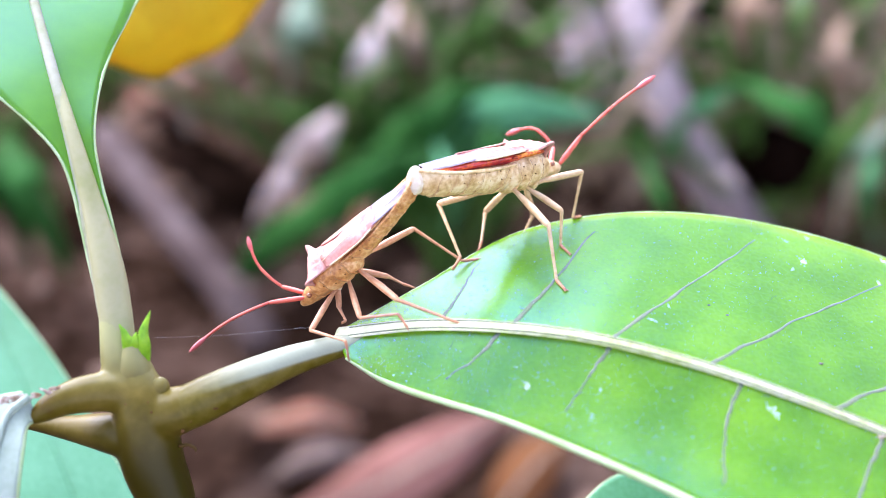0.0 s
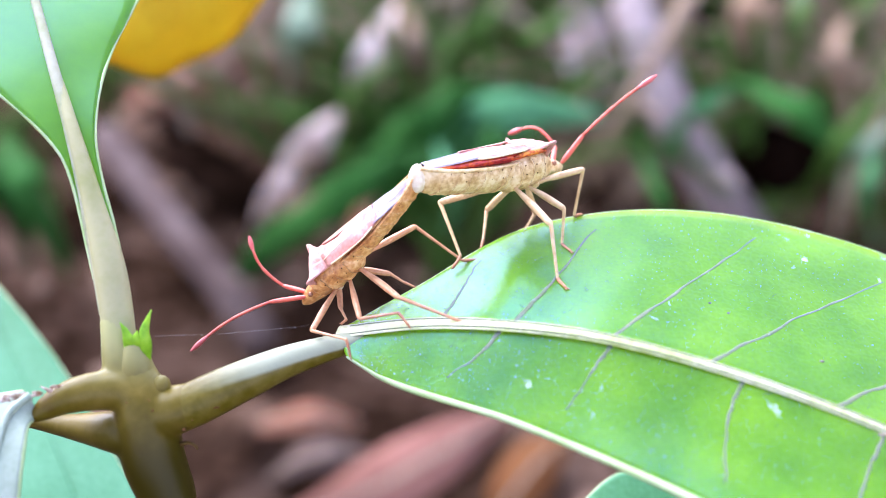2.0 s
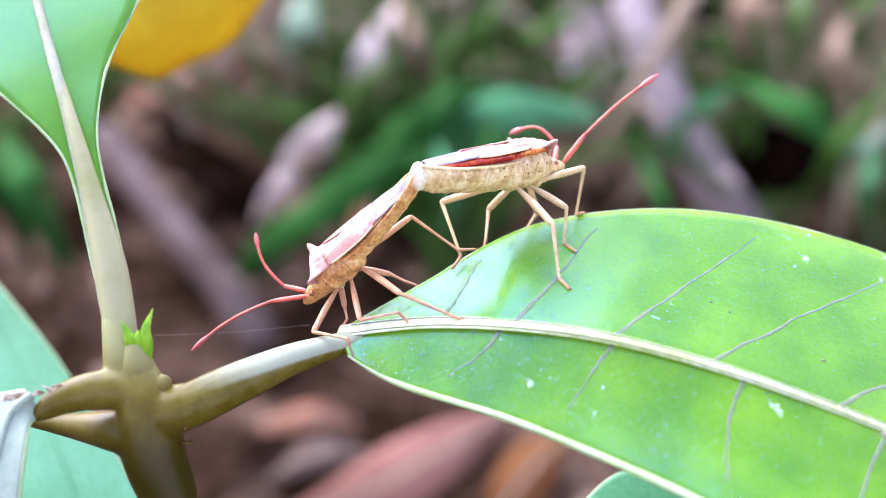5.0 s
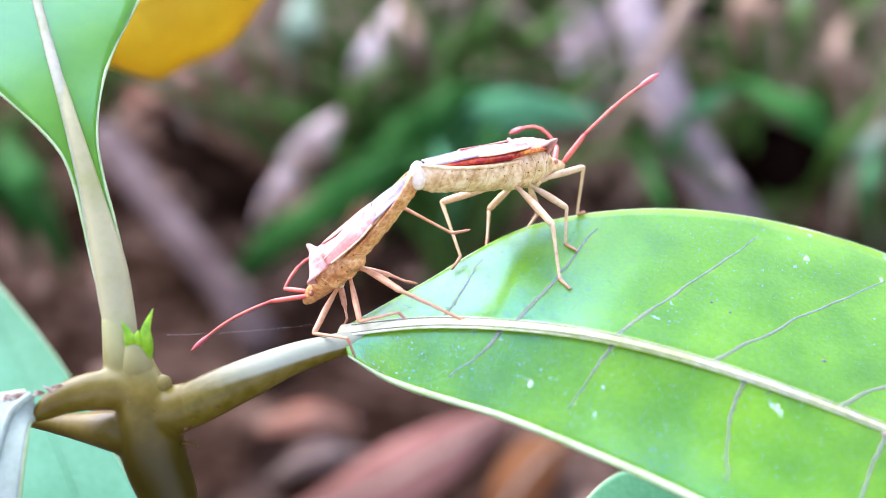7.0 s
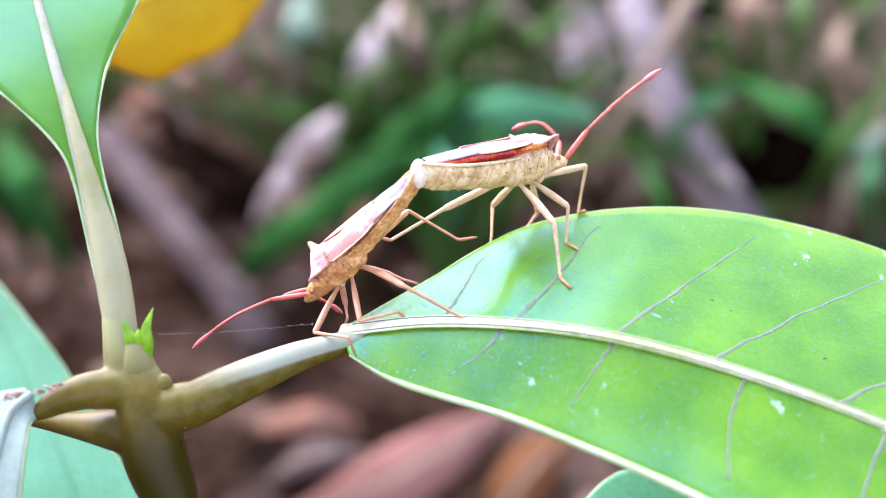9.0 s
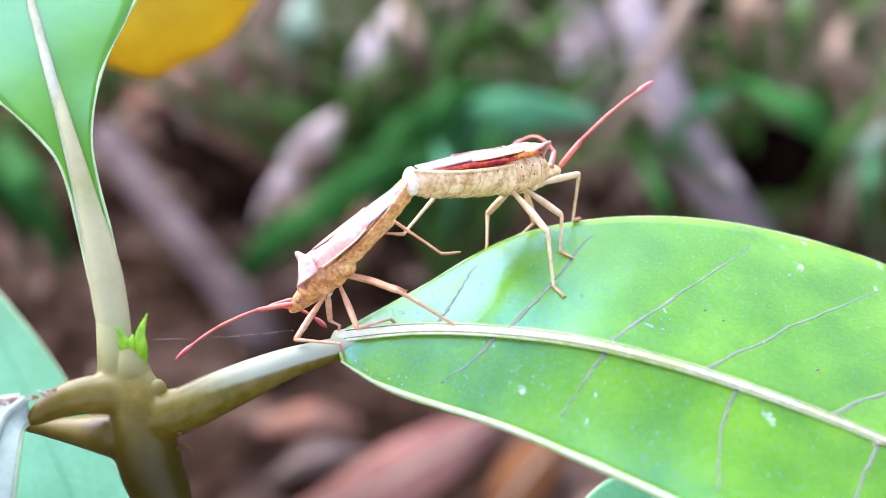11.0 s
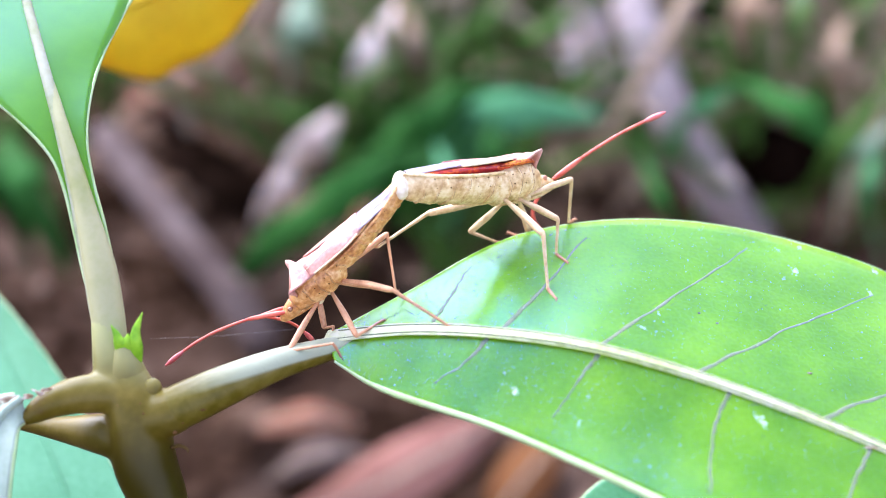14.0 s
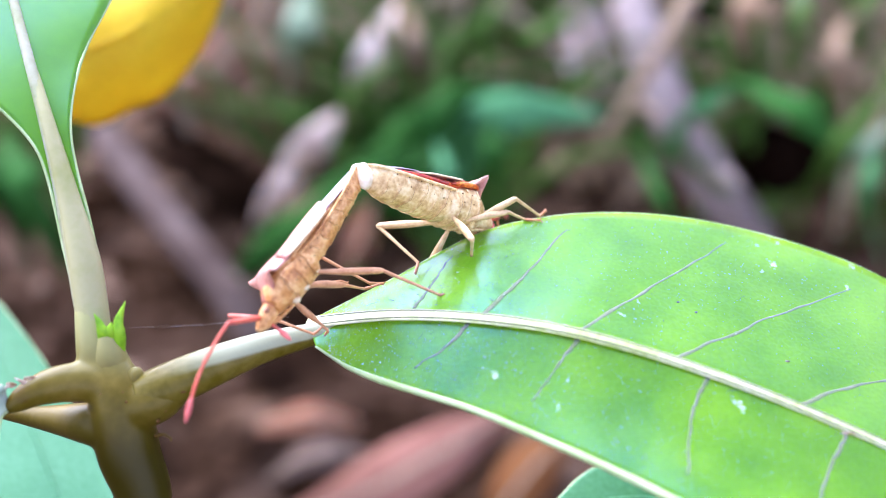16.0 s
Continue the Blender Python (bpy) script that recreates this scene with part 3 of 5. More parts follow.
# ---- the other leaves of the plant ----


def side_leaf(mid, right_edge, left_edge, base, stalk, stalk_r, blade_mat, stalk_mat, rib_r, label, steps=40, across=8, thick=0.0003, rib_mat=None, veins=True):
    g = blade(mid, right_edge, left_edge, steps, across)
    lf = part("leaf", sheet(bmesh.new(), g, thick), blade_mat, plant, label, origin=base)
    part("petiole", tube(bmesh.new(), stalk, stalk_r, sides=18, n=40), stalk_mat, lf)
    part("midrib", tube(bmesh.new(), [Vector(p) + Vector((0, -0.00015, 0.0001)) for p in g[::4, across]], list(np.linspace(rib_r, rib_r * 0.4, len(g[::4]))), sides=12, n=40), rib_mat or stalk_mat, lf)
    m = bmesh.new()
    for j in (0, 2 * across):
        tube(m, [Vector(p) for p in g[::4, j]], [0.00014] * len(g[::4]), sides=6, n=40)
    part("margin", m, MARGIN, lf)
    for i in range(steps // 4, steps - 4, steps // 6) if veins else ():
        for sgn in (-1, 1):
            m = bmesh.new()
            tube(m, [Vector(g[min(steps, i + 2 * q), across + sgn * q * across // 4]) + Vector((0, -0.00015, 0.00012)) for q in range(4)], [0.00012, 0.0001, 0.00008, 0.00004], sides=6, n=10)
            part("vein", m, VEIN, lf)
    return lf


# upright leaf with a long winged stalk
side_leaf([(190, 560, 1.5), (168, 440, 2), (144, 330, 2.5), (122, 230, 3.2), (92, 120, 5), (60, 0, 8), (20, -160, 13), (-20, -330, 20)],
          [(226, 560, 1.6), (208, 435, 2), (180, 330, 2.5), (166, 225, 3.4), (188, 112, 6.5), (240, 0, 10), (270, -160, 16), (-18, -332, 20)],
          [(182, 560, 1.6), (152, 440, 1.8), (130, 340, 2), (92, 258, 2.3), (0, 172, 3), (-90, 90, 4.5), (-160, -80, 9), (-22, -330, 20)],
          spot(212, 650, 1.2), [spot(222, 690, 1.2), spot(212, 630, 1.3), spot(205, 560, 1.4), spot(190, 470, 1.6), spot(165, 370, 2), spot(143, 290, 2.4), spot(124, 225, 3.0), spot(106, 165, 4.0), spot(90, 115, 5.0)],
          [0.0008, 0.00104, 0.00108, 0.00104, 0.00074, 0.00058, 0.00047, 0.00040, 0.0003], LEAF_UPRIGHT, UPPER_STALK, 0.00058, "upright green leaf with a pale winged stalk", rib_mat=PALE_RIB, veins=False)
# folded leaf that droops towards the lens
side_leaf([(52, 706, -0.6), (15, 738, -1.6), (-5, 800, -2.6), (-20, 880, -3.4), (-40, 980, -4)],
          [(60, 744, -0.6), (46, 758, -1.6), (40, 796, -2.6), (32, 860, -3.4), (22, 980, -4)],
          [(40, 696, -0.4), (-40, 716, -0.8), (-90, 790, -1), (-120, 880, -1.5), (-140, 980, -3)],
          spot(215, 690, 0.6), [spot(235, 697, 0.8), spot(190, 694, 0.5), spot(140, 699, 0.1), spot(100, 713, -0.2), spot(70, 732, -0.5)],
          [0.0009, 0.00110, 0.00112, 0.00080, 0.0003], FOLDED, PETIOLE, 0.0003, "drooping folded leaf with a pale upper side", rib_mat=FOLDED, veins=False)
bm = bmesh.new()
for q in range(46):
    x = random.uniform(-5, 112)
    turn = Matrix.Rotation(random.uniform(-0.5, 0.9), 4, "Y")
    ball(bm, spot(x, 714 - 0.20 * x + random.uniform(-8, 8), -1.15 + 0.004 * x), (random.uniform(4, 12) * SCALE, 0.00003, random.uniform(1.2, 3.6) * SCALE), turn, seg=9, rings=6)
part("bark_flaw", bm, SCAR, plant, "scaly brown and white scar")
# rest of a stalk whose leaf is out of sight, and a lower leaf behind the stem
part("stalk", tube(bmesh.new(), [spot(70, 750, 6.0), spot(30, 743, 8), spot(0, 735, 11), spot(-90, 715, 15)], [0.0004, 0.00056, 0.00052, 0.0005], sides=16, n=30), BROWN_STALK, plant, "brownish leaf stalk")
side_leaf([(215, 1100, 20), (150, 930, 24), (95, 790, 29), (45, 680, 34), (-10, 560, 40), (-70, 440, 46)],
          [(225, 1095, 20), (258, 930, 25), (190, 790, 30), (98, 640, 36), (12, 530, 41), (-68, 438, 46)],
          [(205, 1100, 20), (20, 960, 20), (-60, 830, 25), (-110, 700, 30), (-120, 570, 38), (-72, 442, 46)],
          spot(300, 1150, 6), [spot(310, 1160, 4), spot(270, 1150, 10), spot(220, 1105, 20)],
          [0.0010, 0.0008, 0.0007], TEAL, PETIOLE, 0.0002, "blue-green shaded leaf behind the stem", rib_mat=TEAL, veins=False)
# low leaf far along the stem, under the big leaf
side_leaf([(920, 1010, 12), (1020, 950, 13), (1120, 905, 14), (1240, 910, 15), (1380, 960, 16)],
          [(925, 1000, 12), (1010, 915, 14), (1105, 838, 16), (1260, 850, 17), (1382, 958, 16)],
          [(925, 1020, 12), (1040, 1000, 11), (1140, 990, 11), (1260, 990, 13), (1378, 962, 16)],
          spot(330, 1100, 4), [spot(325, 1110, 3), spot(500, 1120, 6), spot(760, 1080, 10), spot(930, 1008, 12)],
          [0.0010, 0.0008, 0.0007, 0.0006], TEAL, PETIOLE, 0.0005, "blue-green leaf tip under the big leaf", rib_mat=TEAL, veins=False)
# yellow leaf high behind
YELLOW_BASE = spot(150, 30, 50)
g = []
for i, (x, y, hw) in enumerate(curve([(100, 60, 10), (170, 36, 75), (260, 6, 122), (350, -20, 112), (450, -80, 86), (540, -150, 10)], 24)):
    g.append([np.array(spot(x + hw * s * 0.50, y + hw * s * (1.0 + 0.06 * math.sin(0.9 * i)), 55 + 6 * s * s + 0.4 * math.sin(i + 3 * s))) for s in np.linspace(-1, 1, 13)])
yellow = part("leaf", sheet(bmesh.new(), g, 0.0004), YELLOW, plant, "yellow aging leaf", origin=YELLOW_BASE)
part("midrib", tube(bmesh.new(), [Vector(r[6]) + Vector((0, -0.0003, 0)) for r in g[::4]], [0.0007, 0.0006, 0.0005, 0.0004, 0.0003, 0.0002, 0.0001], sides=8, n=20), YELLOW, yellow)
part("petiole", tube(bmesh.new(), [spot(130, 36, 55), spot(90, 30, 50), spot(40, 0, 42), spot(0, -60, 34)], [0.0007, 0.0006, 0.0006, 0.0006], sides=10, n=20), UPPER_STALK, yellow)


# ---- the bugs ----
def loft(bm, sections, sides=20, n=30, widest=0.62):
    """A body along x from sections (x, half width, top z, bottom z); widest: height of its widest line, as a share."""
    rows = curve(sections, n)
    last = None
    for r in rows:
        x, hw, zt, zb = r[:4]
        ring = []
        for k in range(sides):
            q = 2 * math.pi * k / sides
            c, s = math.cos(q), math.sin(q)
            mid = zb + (zt - zb) * widest
            lump = 1 + 0.05 * noise.noise(Vector((x * 1400, c * 2.2, s * 2.2))) + 0.018 * math.sin(x * 6000)
            ring.append(bm.verts.new((x, hw * c * lump, mid + ((zt - mid) * s if s > 0 else (mid - zb) * s) * lump)))
        if last:
            for k in range(sides):
                bm.faces.new((last[k], last[(k + 1) % sides], ring[(k + 1) % sides], ring[k]))
        else:
            bm.faces.new(ring[::-1])
        last = ring
    bm.faces.new(last)
    return bm


MM = 0.001


def scaled(rows, k):
    return [tuple(v * k for v in r) for r in rows]


def bug(label, length, skin, top, gap, back_mat, wide, slim, stretched=1.0, deep=1.0, hip_mat=None):
    """A leaf-footed bug facing +x with its tail at the origin."""
    k = length / 12.5 * MM
    ob = thing("squash_bug", (0, 0, 0), label, "insect", "pair of mating bugs", m=Matrix.Identity(4))
    bm = bmesh.new()
    belly = [(-0.2, 0.45, 0.75, -0.80), (0.5, 0.85, 0.72, -1.20), (1.8, 1.28, 0.52, -1.34), (3.6, 1.46, 0.46, -1.44), (5.4, 1.50, 0.50, -1.48), (6.9, 1.44, 0.62, -1.42), (7.6, 1.3, 0.7, -1.2)]
    belly = [(x, *(v * (slim + (1 - slim) * min(1, max(0, x) / 6.0)) for v in (a, b, c * deep))) for x, a, b, c in belly]
    loft(bm, scaled(belly, k), sides=28, n=48, widest=0.84)
    abdomen = part("abdomen", bm, skin, ob, "pale segmented abdomen")
    rows = curve(belly, 48)
    for x0 in (1.3, 2.3, 3.35, 4.4, 5.45, 6.4):
        bm = bmesh.new()
        arc = []
        for q in np.linspace(-0.15, math.pi + 0.15, 13):
            r = rows[min(range(49), key=lambda i: abs(rows[i][0] - x0 + 0.35 * math.sin(q)))]
            mid = r[3] + (r[2] - r[3]) * 0.84
            arc.append(Vector((r[0], 1.005 * r[1] * math.cos(q), mid - 1.005 * (mid - r[3]) * math.sin(q))) * k)
        tube(bm, arc, [0.055 * k] * 13, sides=6, n=24)
        part("segment_edge", bm, skin, abdomen)
        bm = bmesh.new()
        tube(bm, [p + Vector((0.085 * k, 0, 0)) for p in arc], [0.018 * k] * 13, sides=5, n=24)
        part("seam", bm, SEAM, abdomen)
    for x0 in (1.6, 2.6, 3.65, 4.7, 5.7, 6.5):
        for sgn in (1, -1):
            for up, dx in ((0.12, 0.1), (-0.45, 0.3)):
                r = rows[min(range(49), key=lambda i: abs(rows[i][0] - x0 - dx))]
                mid = r[3] + (r[2] - r[3]) * 0.84
                h = min(0.95, max(0, (mid - up + 0.1) / (mid - r[3])))
                bm = bmesh.new()
                ball(bm, Vector((x0 + dx, sgn * r[1] * math.sqrt(max(0, 1 - h * h)), up)) * k, (0.055 * k, 0.055 * k, 0.05 * k), seg=8, rings=5)
                part("spiracle", bm, DARK_DOT, abdomen, "tiny dark dot")
    bm = bmesh.new()
    for sgn in (1, -1):
        edge = [rows[q] for q in range(0, 49, 6)]
        tube(bm, [Vector((r[0], sgn * (r[1] + 0.02), r[3] + (r[2] - r[3]) * 0.84 + 0.10)) * k for r in edge], [0.09 * k] + [0.13 * k] * 7 + [0.08 * k], sides=8, n=40)
    part("abdomen_margin", bm, skin, ob, "raised cream abdomen edge")
    bm = bmesh.new()
    loft(bm, scaled([(0.9, 0.70 * slim, 0.80 * slim, 0.2), (2.4, 1.30 * slim, 0.65 + 0.5 * gap, 0.2), (4.5, 1.40, 0.75 + 0.7 * gap, 0.25), (7.0, 1.40, 1.10 + 0.45 * gap, 0.3), (9.2, 1.40, 1.40, 0.5)], k), sides=16, n=20)
    part("abdomen_back", bm, back_mat, ob, "upper side of the abdomen")
    bm = bmesh.new()
    side = [(6.6, 1.1, 0.9, -1.10), (7.2, 1.52, 1.0, -1.52), (8.2, 1.66, 1.32, -1.52), (9.3, 1.68, 1.50, -1.38), (10.2, 1.30, 1.22, -1.08), (10.75, 1.0, 0.68, -0.95), (10.95, 0.6, 0.4, -0.7)]
    loft(bm, scaled(side, k), sides=28, n=30)
    thorax = part("thorax", bm, skin, ob, "pitted cream side of the thorax")
    rows = curve(side, 30)
    for x0 in (7.45, 8.35, 9.3):
        bm = bmesh.new()
        arc = []
        for q in np.linspace(-0.25, math.pi + 0.25, 13):
            r = rows[min(range(31), key=lambda i: abs(rows[i][0] - x0 - 0.12 * math.sin(3 * q)))]
            mid = r[3] + (r[2] - r[3]) * 0.62
            arc.append(Vector((r[0], 1.01 * r[1] * math.cos(q), mid - 1.01 * (mid - r[3]) * math.sin(q))) * k)
        tube(bm, arc, [0.075 * k] * 13, sides=6, n=24)
        part("plate_edge", bm, skin, thorax)
        bm = bmesh.new()
        tube(bm, [p + Vector((0.11 * k, 0, 0)) for p in arc], [0.025 * k] * 13, sides=5, n=24)
        part("seam", bm, SEAM, thorax)
    for x0, z0 in ((7.75, 0.25), (7.9, -0.35), (8.7, 0.3), (8.85, -0.3), (9.55, 0.25), (9.6, -0.2)):
        for sgn in (1, -1):
            r = rows[min(range(31), key=lambda i: abs(rows[i][0] - x0))]
            mid = r[3] + (r[2] - r[3]) * 0.62
            h = (mid - z0) / ((mid - r[3]) if z0 < mid else (r[2] - mid))
            bm = bmesh.new()
            ball(bm, Vector((x0, sgn * r[1] * math.sqrt(max(0, 1 - h * h)), z0)) * k, (0.055 * k, 0.05 * k, 0.055 * k), seg=8, rings=5)
            part("pit", bm, DARK_DOT, thorax, "tiny dark pit")
    # pronotum: a shield that falls steeply to the head, with two shoulder spines
    g = []
    for i in range(25):
        s = i / 24
        x = 7.9 + 3.0 * s
        spine = math.exp(-((s - 0.56) / 0.085) ** 2)
        hw = (1.50 + 0.25 * s / 0.5 if s < 0.5 else 1.75 - 1.0 * ((s - 0.5) / 0.5) ** 0.8) + 0.95 * spine
        zc = 1.60 + 0.24 * math.sin(0.5 * math.pi * s / 0.5) if s < 0.5 else 1.84 - 1.30 * ((s - 0.5) / 0.5) ** 0.95
        row = []
        for j in range(-10, 11):
            f = abs(j) / 10
            row.append(((x + 0.22 * f ** 3 * spine) * k, hw * j / 10 * k, (zc - 0.62 * f * f + 0.74 * spine * f ** 3 + 0.03 * math.sin(17 * f + 9 * s)) * k))
        g.append(row)
    part("pronotum", sheet(bmesh.new(), g, 0.14 * k), top, ob, "pinkish shield with pointed shoulders")
    g = [[((6.5 + 1.7 * s) * k, (0.05 + 0.85 * s) * j / 4 * k, (1.40 + 0.22 * s - 0.12 * (j / 4) ** 2) * k) for j in range(-4, 5)] for s in np.linspace(0, 1, 8)]
    part("scutellum", sheet(bmesh.new(), g, 0.12 * k), top, ob, "small triangular pink plate")
    for sgn in (1, -1):
        g = []
        for s in np.linspace(0, 1, 16):
            x = 3.3 + 4.9 * s
            inner, outer = 0.75 * s ** 2 - 0.12, 1.36 - 0.28 * gap + wide + 0.14 * math.sin(math.pi * s) + (0.1 + 0.7 * gap) * s
            if s < 0.3:
                outer -= (0.3 - s) * 1.6
            g.append([(x * k, sgn * (inner + (outer - inner) * f) * k, (1.24 + 0.32 * gap + (0.46 - 0.25 * gap) * s - (0.68 - 0.48 * gap - 0.06 * s) * f ** 1.6 + 0.035 * math.sin(9 * f + 5 * s) + 0.03 * sgn) * k) for f in np.linspace(0, 1, 9)])
        part("forewing", sheet(bmesh.new(), g, 0.08 * k), top, ob, "leathery pinkish forewing")
        bm = bmesh.new()
        tube(bm, [Vector(r[-1]) + Vector((0, 0, 0.03 * k)) for r in g[2::3]], [0.07 * k] * len(g[2::3]), sides=6, n=16)
        tube(bm, [Vector(r[4]) + Vector((0, 0, 0.04 * k)) for r in g[3::3]], [0.035 * k] * len(g[3::3]), sides=6, n=16)
        part("wing_vein", bm, PALE, ob, "pale raised wing vein")
    g = []
    for s in np.linspace(0, 1, 16):
        x = 0.25 + 3.7 * s
        hw = (1.28 * slim ** 0.6 + 0.8 * wide) * math.sin(0.5 * math.pi * min(1, 0.22 + 0.95 * s))
        g.append([(x * k, hw * f * k, ((0.76 + 0.45 * gap) * slim ** 0.6 + (0.36 + 0.98 * (1 - slim ** 0.6) + 0.22 * gap) * s - (0.42 - 0.10 * gap) * abs(f) ** 1.5 + 0.03 * math.sin(14 * f)) * k) for f in np.linspace(-1, 1, 15)])
    part("wing_membrane", sheet(bmesh.new(), g, 0.05 * k), MEMBRANE, ob, "translucent lilac-grey wing membrane")
    bm = bmesh.new()
    for j in (3, 5, 7, 9, 11):
        tube(bm, [Vector(r[j]) + Vector((0, 0, 0.03 * k)) for r in g[2::3]], [0.025 * k] * len(g[2::3]), sides=5, n=12)
    part("membrane_veins", bm, MEMBRANE, ob)
    bm = bmesh.new()
    loft(bm, scaled([(10.6, 0.55, 0.42, -0.72), (11.1, 0.66, 0.46, -0.85), (11.7, 0.60, 0.36, -0.86), (12.2, 0.44, 0.16, -0.74), (12.55, 0.24, -0.02, -0.5), (12.65, 0.1, -0.15, -0.35)], k), sides=20, n=20)
    head = part("head", bm, skin, ob, "small cream head")
    for sgn in (1, -1):
        bm = bmesh.new()
        ball(bm, Vector((11.35, sgn * 0.60, 0.12)) * k, (0.20 * k, 0.17 * k, 0.20 * k))
        part("eye", bm, EYE_MAT, head, "brown compound eye")
    bm = bmesh.new()
    tube(bm, [Vector(p) * k for p in ((12.2, 0, -0.60), (11.2, 0, -1.0), (10.0, 0, -1.28), (8.6, 0, -1.5))], [0.14 * k, 0.14 * k, 0.12 * k, 0.07 * k], sides=8, n=14)
    part("beak", bm, skin, ob, "folded beak under the head")
    if gap:
        for sgn in (1, -1):
            bm = bmesh.new()
            tube(bm, [Vector((x, sgn * y, z)) * k for x, y, z in ((6.9, 1.40, 0.86), (7.6, 1.48, 0.98), (8.5, 1.60, 1.10), (9.3, 1.62, 1.16), (9.8, 1.45, 1.12))], [0.05 * k, 0.20 * k, 0.22 * k, 0.18 * k, 0.05 * k], sides=10, n=20, flat_by=0.9)
            part("orange_flank", bm, FLANK, ob, "glossy orange stripe under the wing")
    for x0, y0 in ((9.6, 0.5), (8.6, 0.58), (7.45, 0.62)):
        for sgn in (1, -1):
            bm = bmesh.new()
            ball(bm, Vector((x0, sgn * y0, -1.12)) * k, (0.34 * k, 0.30 * k, 0.36 * k))
            part("hip", bm, hip_mat or skin, ob)
    bm = bmesh.new()
    ball(bm, Vector((-0.15, 0, -0.05)) * k, (0.60 * k, 0.60 * slim * k, 1.02 * slim * k), seg=20, rings=14)
    part("tail_tip", bm, PALE_TIP, ob, "pale rounded tail tip")
    for p in ob.children_recursive:
        for v in p.data.vertices:
            v.co.x *= stretched
    return ob, k


right_bug, KR = bug("cream and pink bug with red back standing on the leaf", 12.8, BELLY, PINK, 0.40, RED, 0.0, 0.92, deep=1.0)
left_bug, KL = bug("tan bug with pink back facing down the leaf stalk", 11.3, TAN, PINK, 0.0, TAN, 0.22, 0.74, 1.09, deep=0.80, hip_mat=PALE)

TIMES = [round(0.25 * i, 2) for i in range(63)] + [15.6, 15.7, 15.8, 15.9, 16.0]


def sample(rows, t):
    """Values at t between rows of (t, values...)."""
    a = np.array(rows, float)
    return [float(np.interp(t, a[:, 0], a[:, c])) for c in range(1, a.shape[1])]


# sway of the plant (x, y), then the leaf on it: turns in degrees and a shift (x, y), in the view plane's units
SWAY = [(0, 0, 0, 0, 0, 0, 0, 0), (1, 1, -2, 0.1, -0.1, 0, 0, 1), (2, 2, -3, 0.1, -0.1, 0, 0, 1), (3, 2, -3, 0.2, -0.08, 0, 0, 0), (4, 4, -5, 0.15, -0.2, 0, 0, 2), (6.5, 5, -3, 0.3, 0.05, 0, 0, -1), (7.5, 4, -5, 0.2, -0.15, 0, 1, 1), (8.5, 5, -5, 0.25, -0.12, 0.05, 1, 0), (9, 5, -6, 0.2, -0.28, 0.07, 2, 2),
        (11.5, -8, 6, -0.03, 0.47, -0.10, -4, 0), (12, -11, 5, -0.2, 0.45, -0.08, -3, 0), (12.5, -20, 8, -0.05, 0.36, -0.05, -4, 1), (13, -16, 7, -0.16, 0.67, -0.15, -5, 1), (13.5, -15, 5, 0, 0.73, -0.1, -6, -1), (14, -14, 2, -0.2, 0.79, -0.13, -7, -1),
        (14.5, -18, 15, -0.37, 2.13, -0.87, -15, 2), (15, -22, 22, -0.19, 2.17, -0.87, -16, 3), (15.5, -24, 28, -0.42, 4.07, -1.12, -21, 0), (15.6, -62, 66, 2.97, 4.0, 0.4, -16, 9), (15.7, -69, 63, 3.4, 3.3, 1.6, -6, 4), (15.8, -44, 48, 3.0, 1.9, 0.8, -6, 1), (15.9, -51, 16, 1.2, 1.9, -0.6, -10, -8), (16, -44, -18, -1.75, 1.37, 0.69, -12, -12)]


def plant_pose(t):
    x, y = sample(SWAY, t)[:2]
    return VIEW @ Matrix.Translation(low + Vector((x * SCALE, 0, -y * SCALE)))


def leaf_pose(t):
    """The leaf on the plant."""
    rx, ry, rz, x, y = sample(SWAY, t)[2:]
    return Matrix.Translation(LEAF_BASE - low + Vector((x * SCALE, 0, -y * SCALE))) @ pose(0, 0, 0, rx, ry, rz)


def leaf_world(t):
    return plant_pose(t) @ leaf_pose(t) @ Matrix.Translation(-LEAF_BASE)


def leaf_spot(t, x, y):
    """Where the view line x, y meets the big leaf at t, in the leaf's own rest axes."""
    m = np.array(VIEW.inverted() @ leaf_world(t))
    g = GRID.reshape(-1, 3) @ m[:3, :3].T + m[:3, 3]
    kk = SCALE * (1 + g[:, 1] / DIST)
    d = (g[:, 0] / kk + 784 - x) ** 2 + (441 - g[:, 2] / kk - y) ** 2
    i = np.argsort(d)[:3]
    w = 1 / (d[i] + 1)
    return Vector((GRID.reshape(-1, 3)[i] * w[:, None]).sum(0) / w.sum())


def body_pose(rows, near_sign, t):
    """tail x, y, w; head x, y, w; roll."""
    tx, ty, tw, hx, hy, hw, roll = sample(rows, t)
    a, b = spot(tx, ty, tw), spot(hx, hy, hw)
    f = (b - a).normalized()
    near = Vector((0, -1, 0))
    near = (near - f * near.dot(f)).normalized()
    up = f.cross(near) * near_sign
    left = up.cross(f)
    m = Matrix((f, left, up)).transposed().to_4x4()
    return VIEW @ Matrix.Translation(a) @ m @ Matrix.Rotation(radians(roll) * -near_sign, 4, "X")


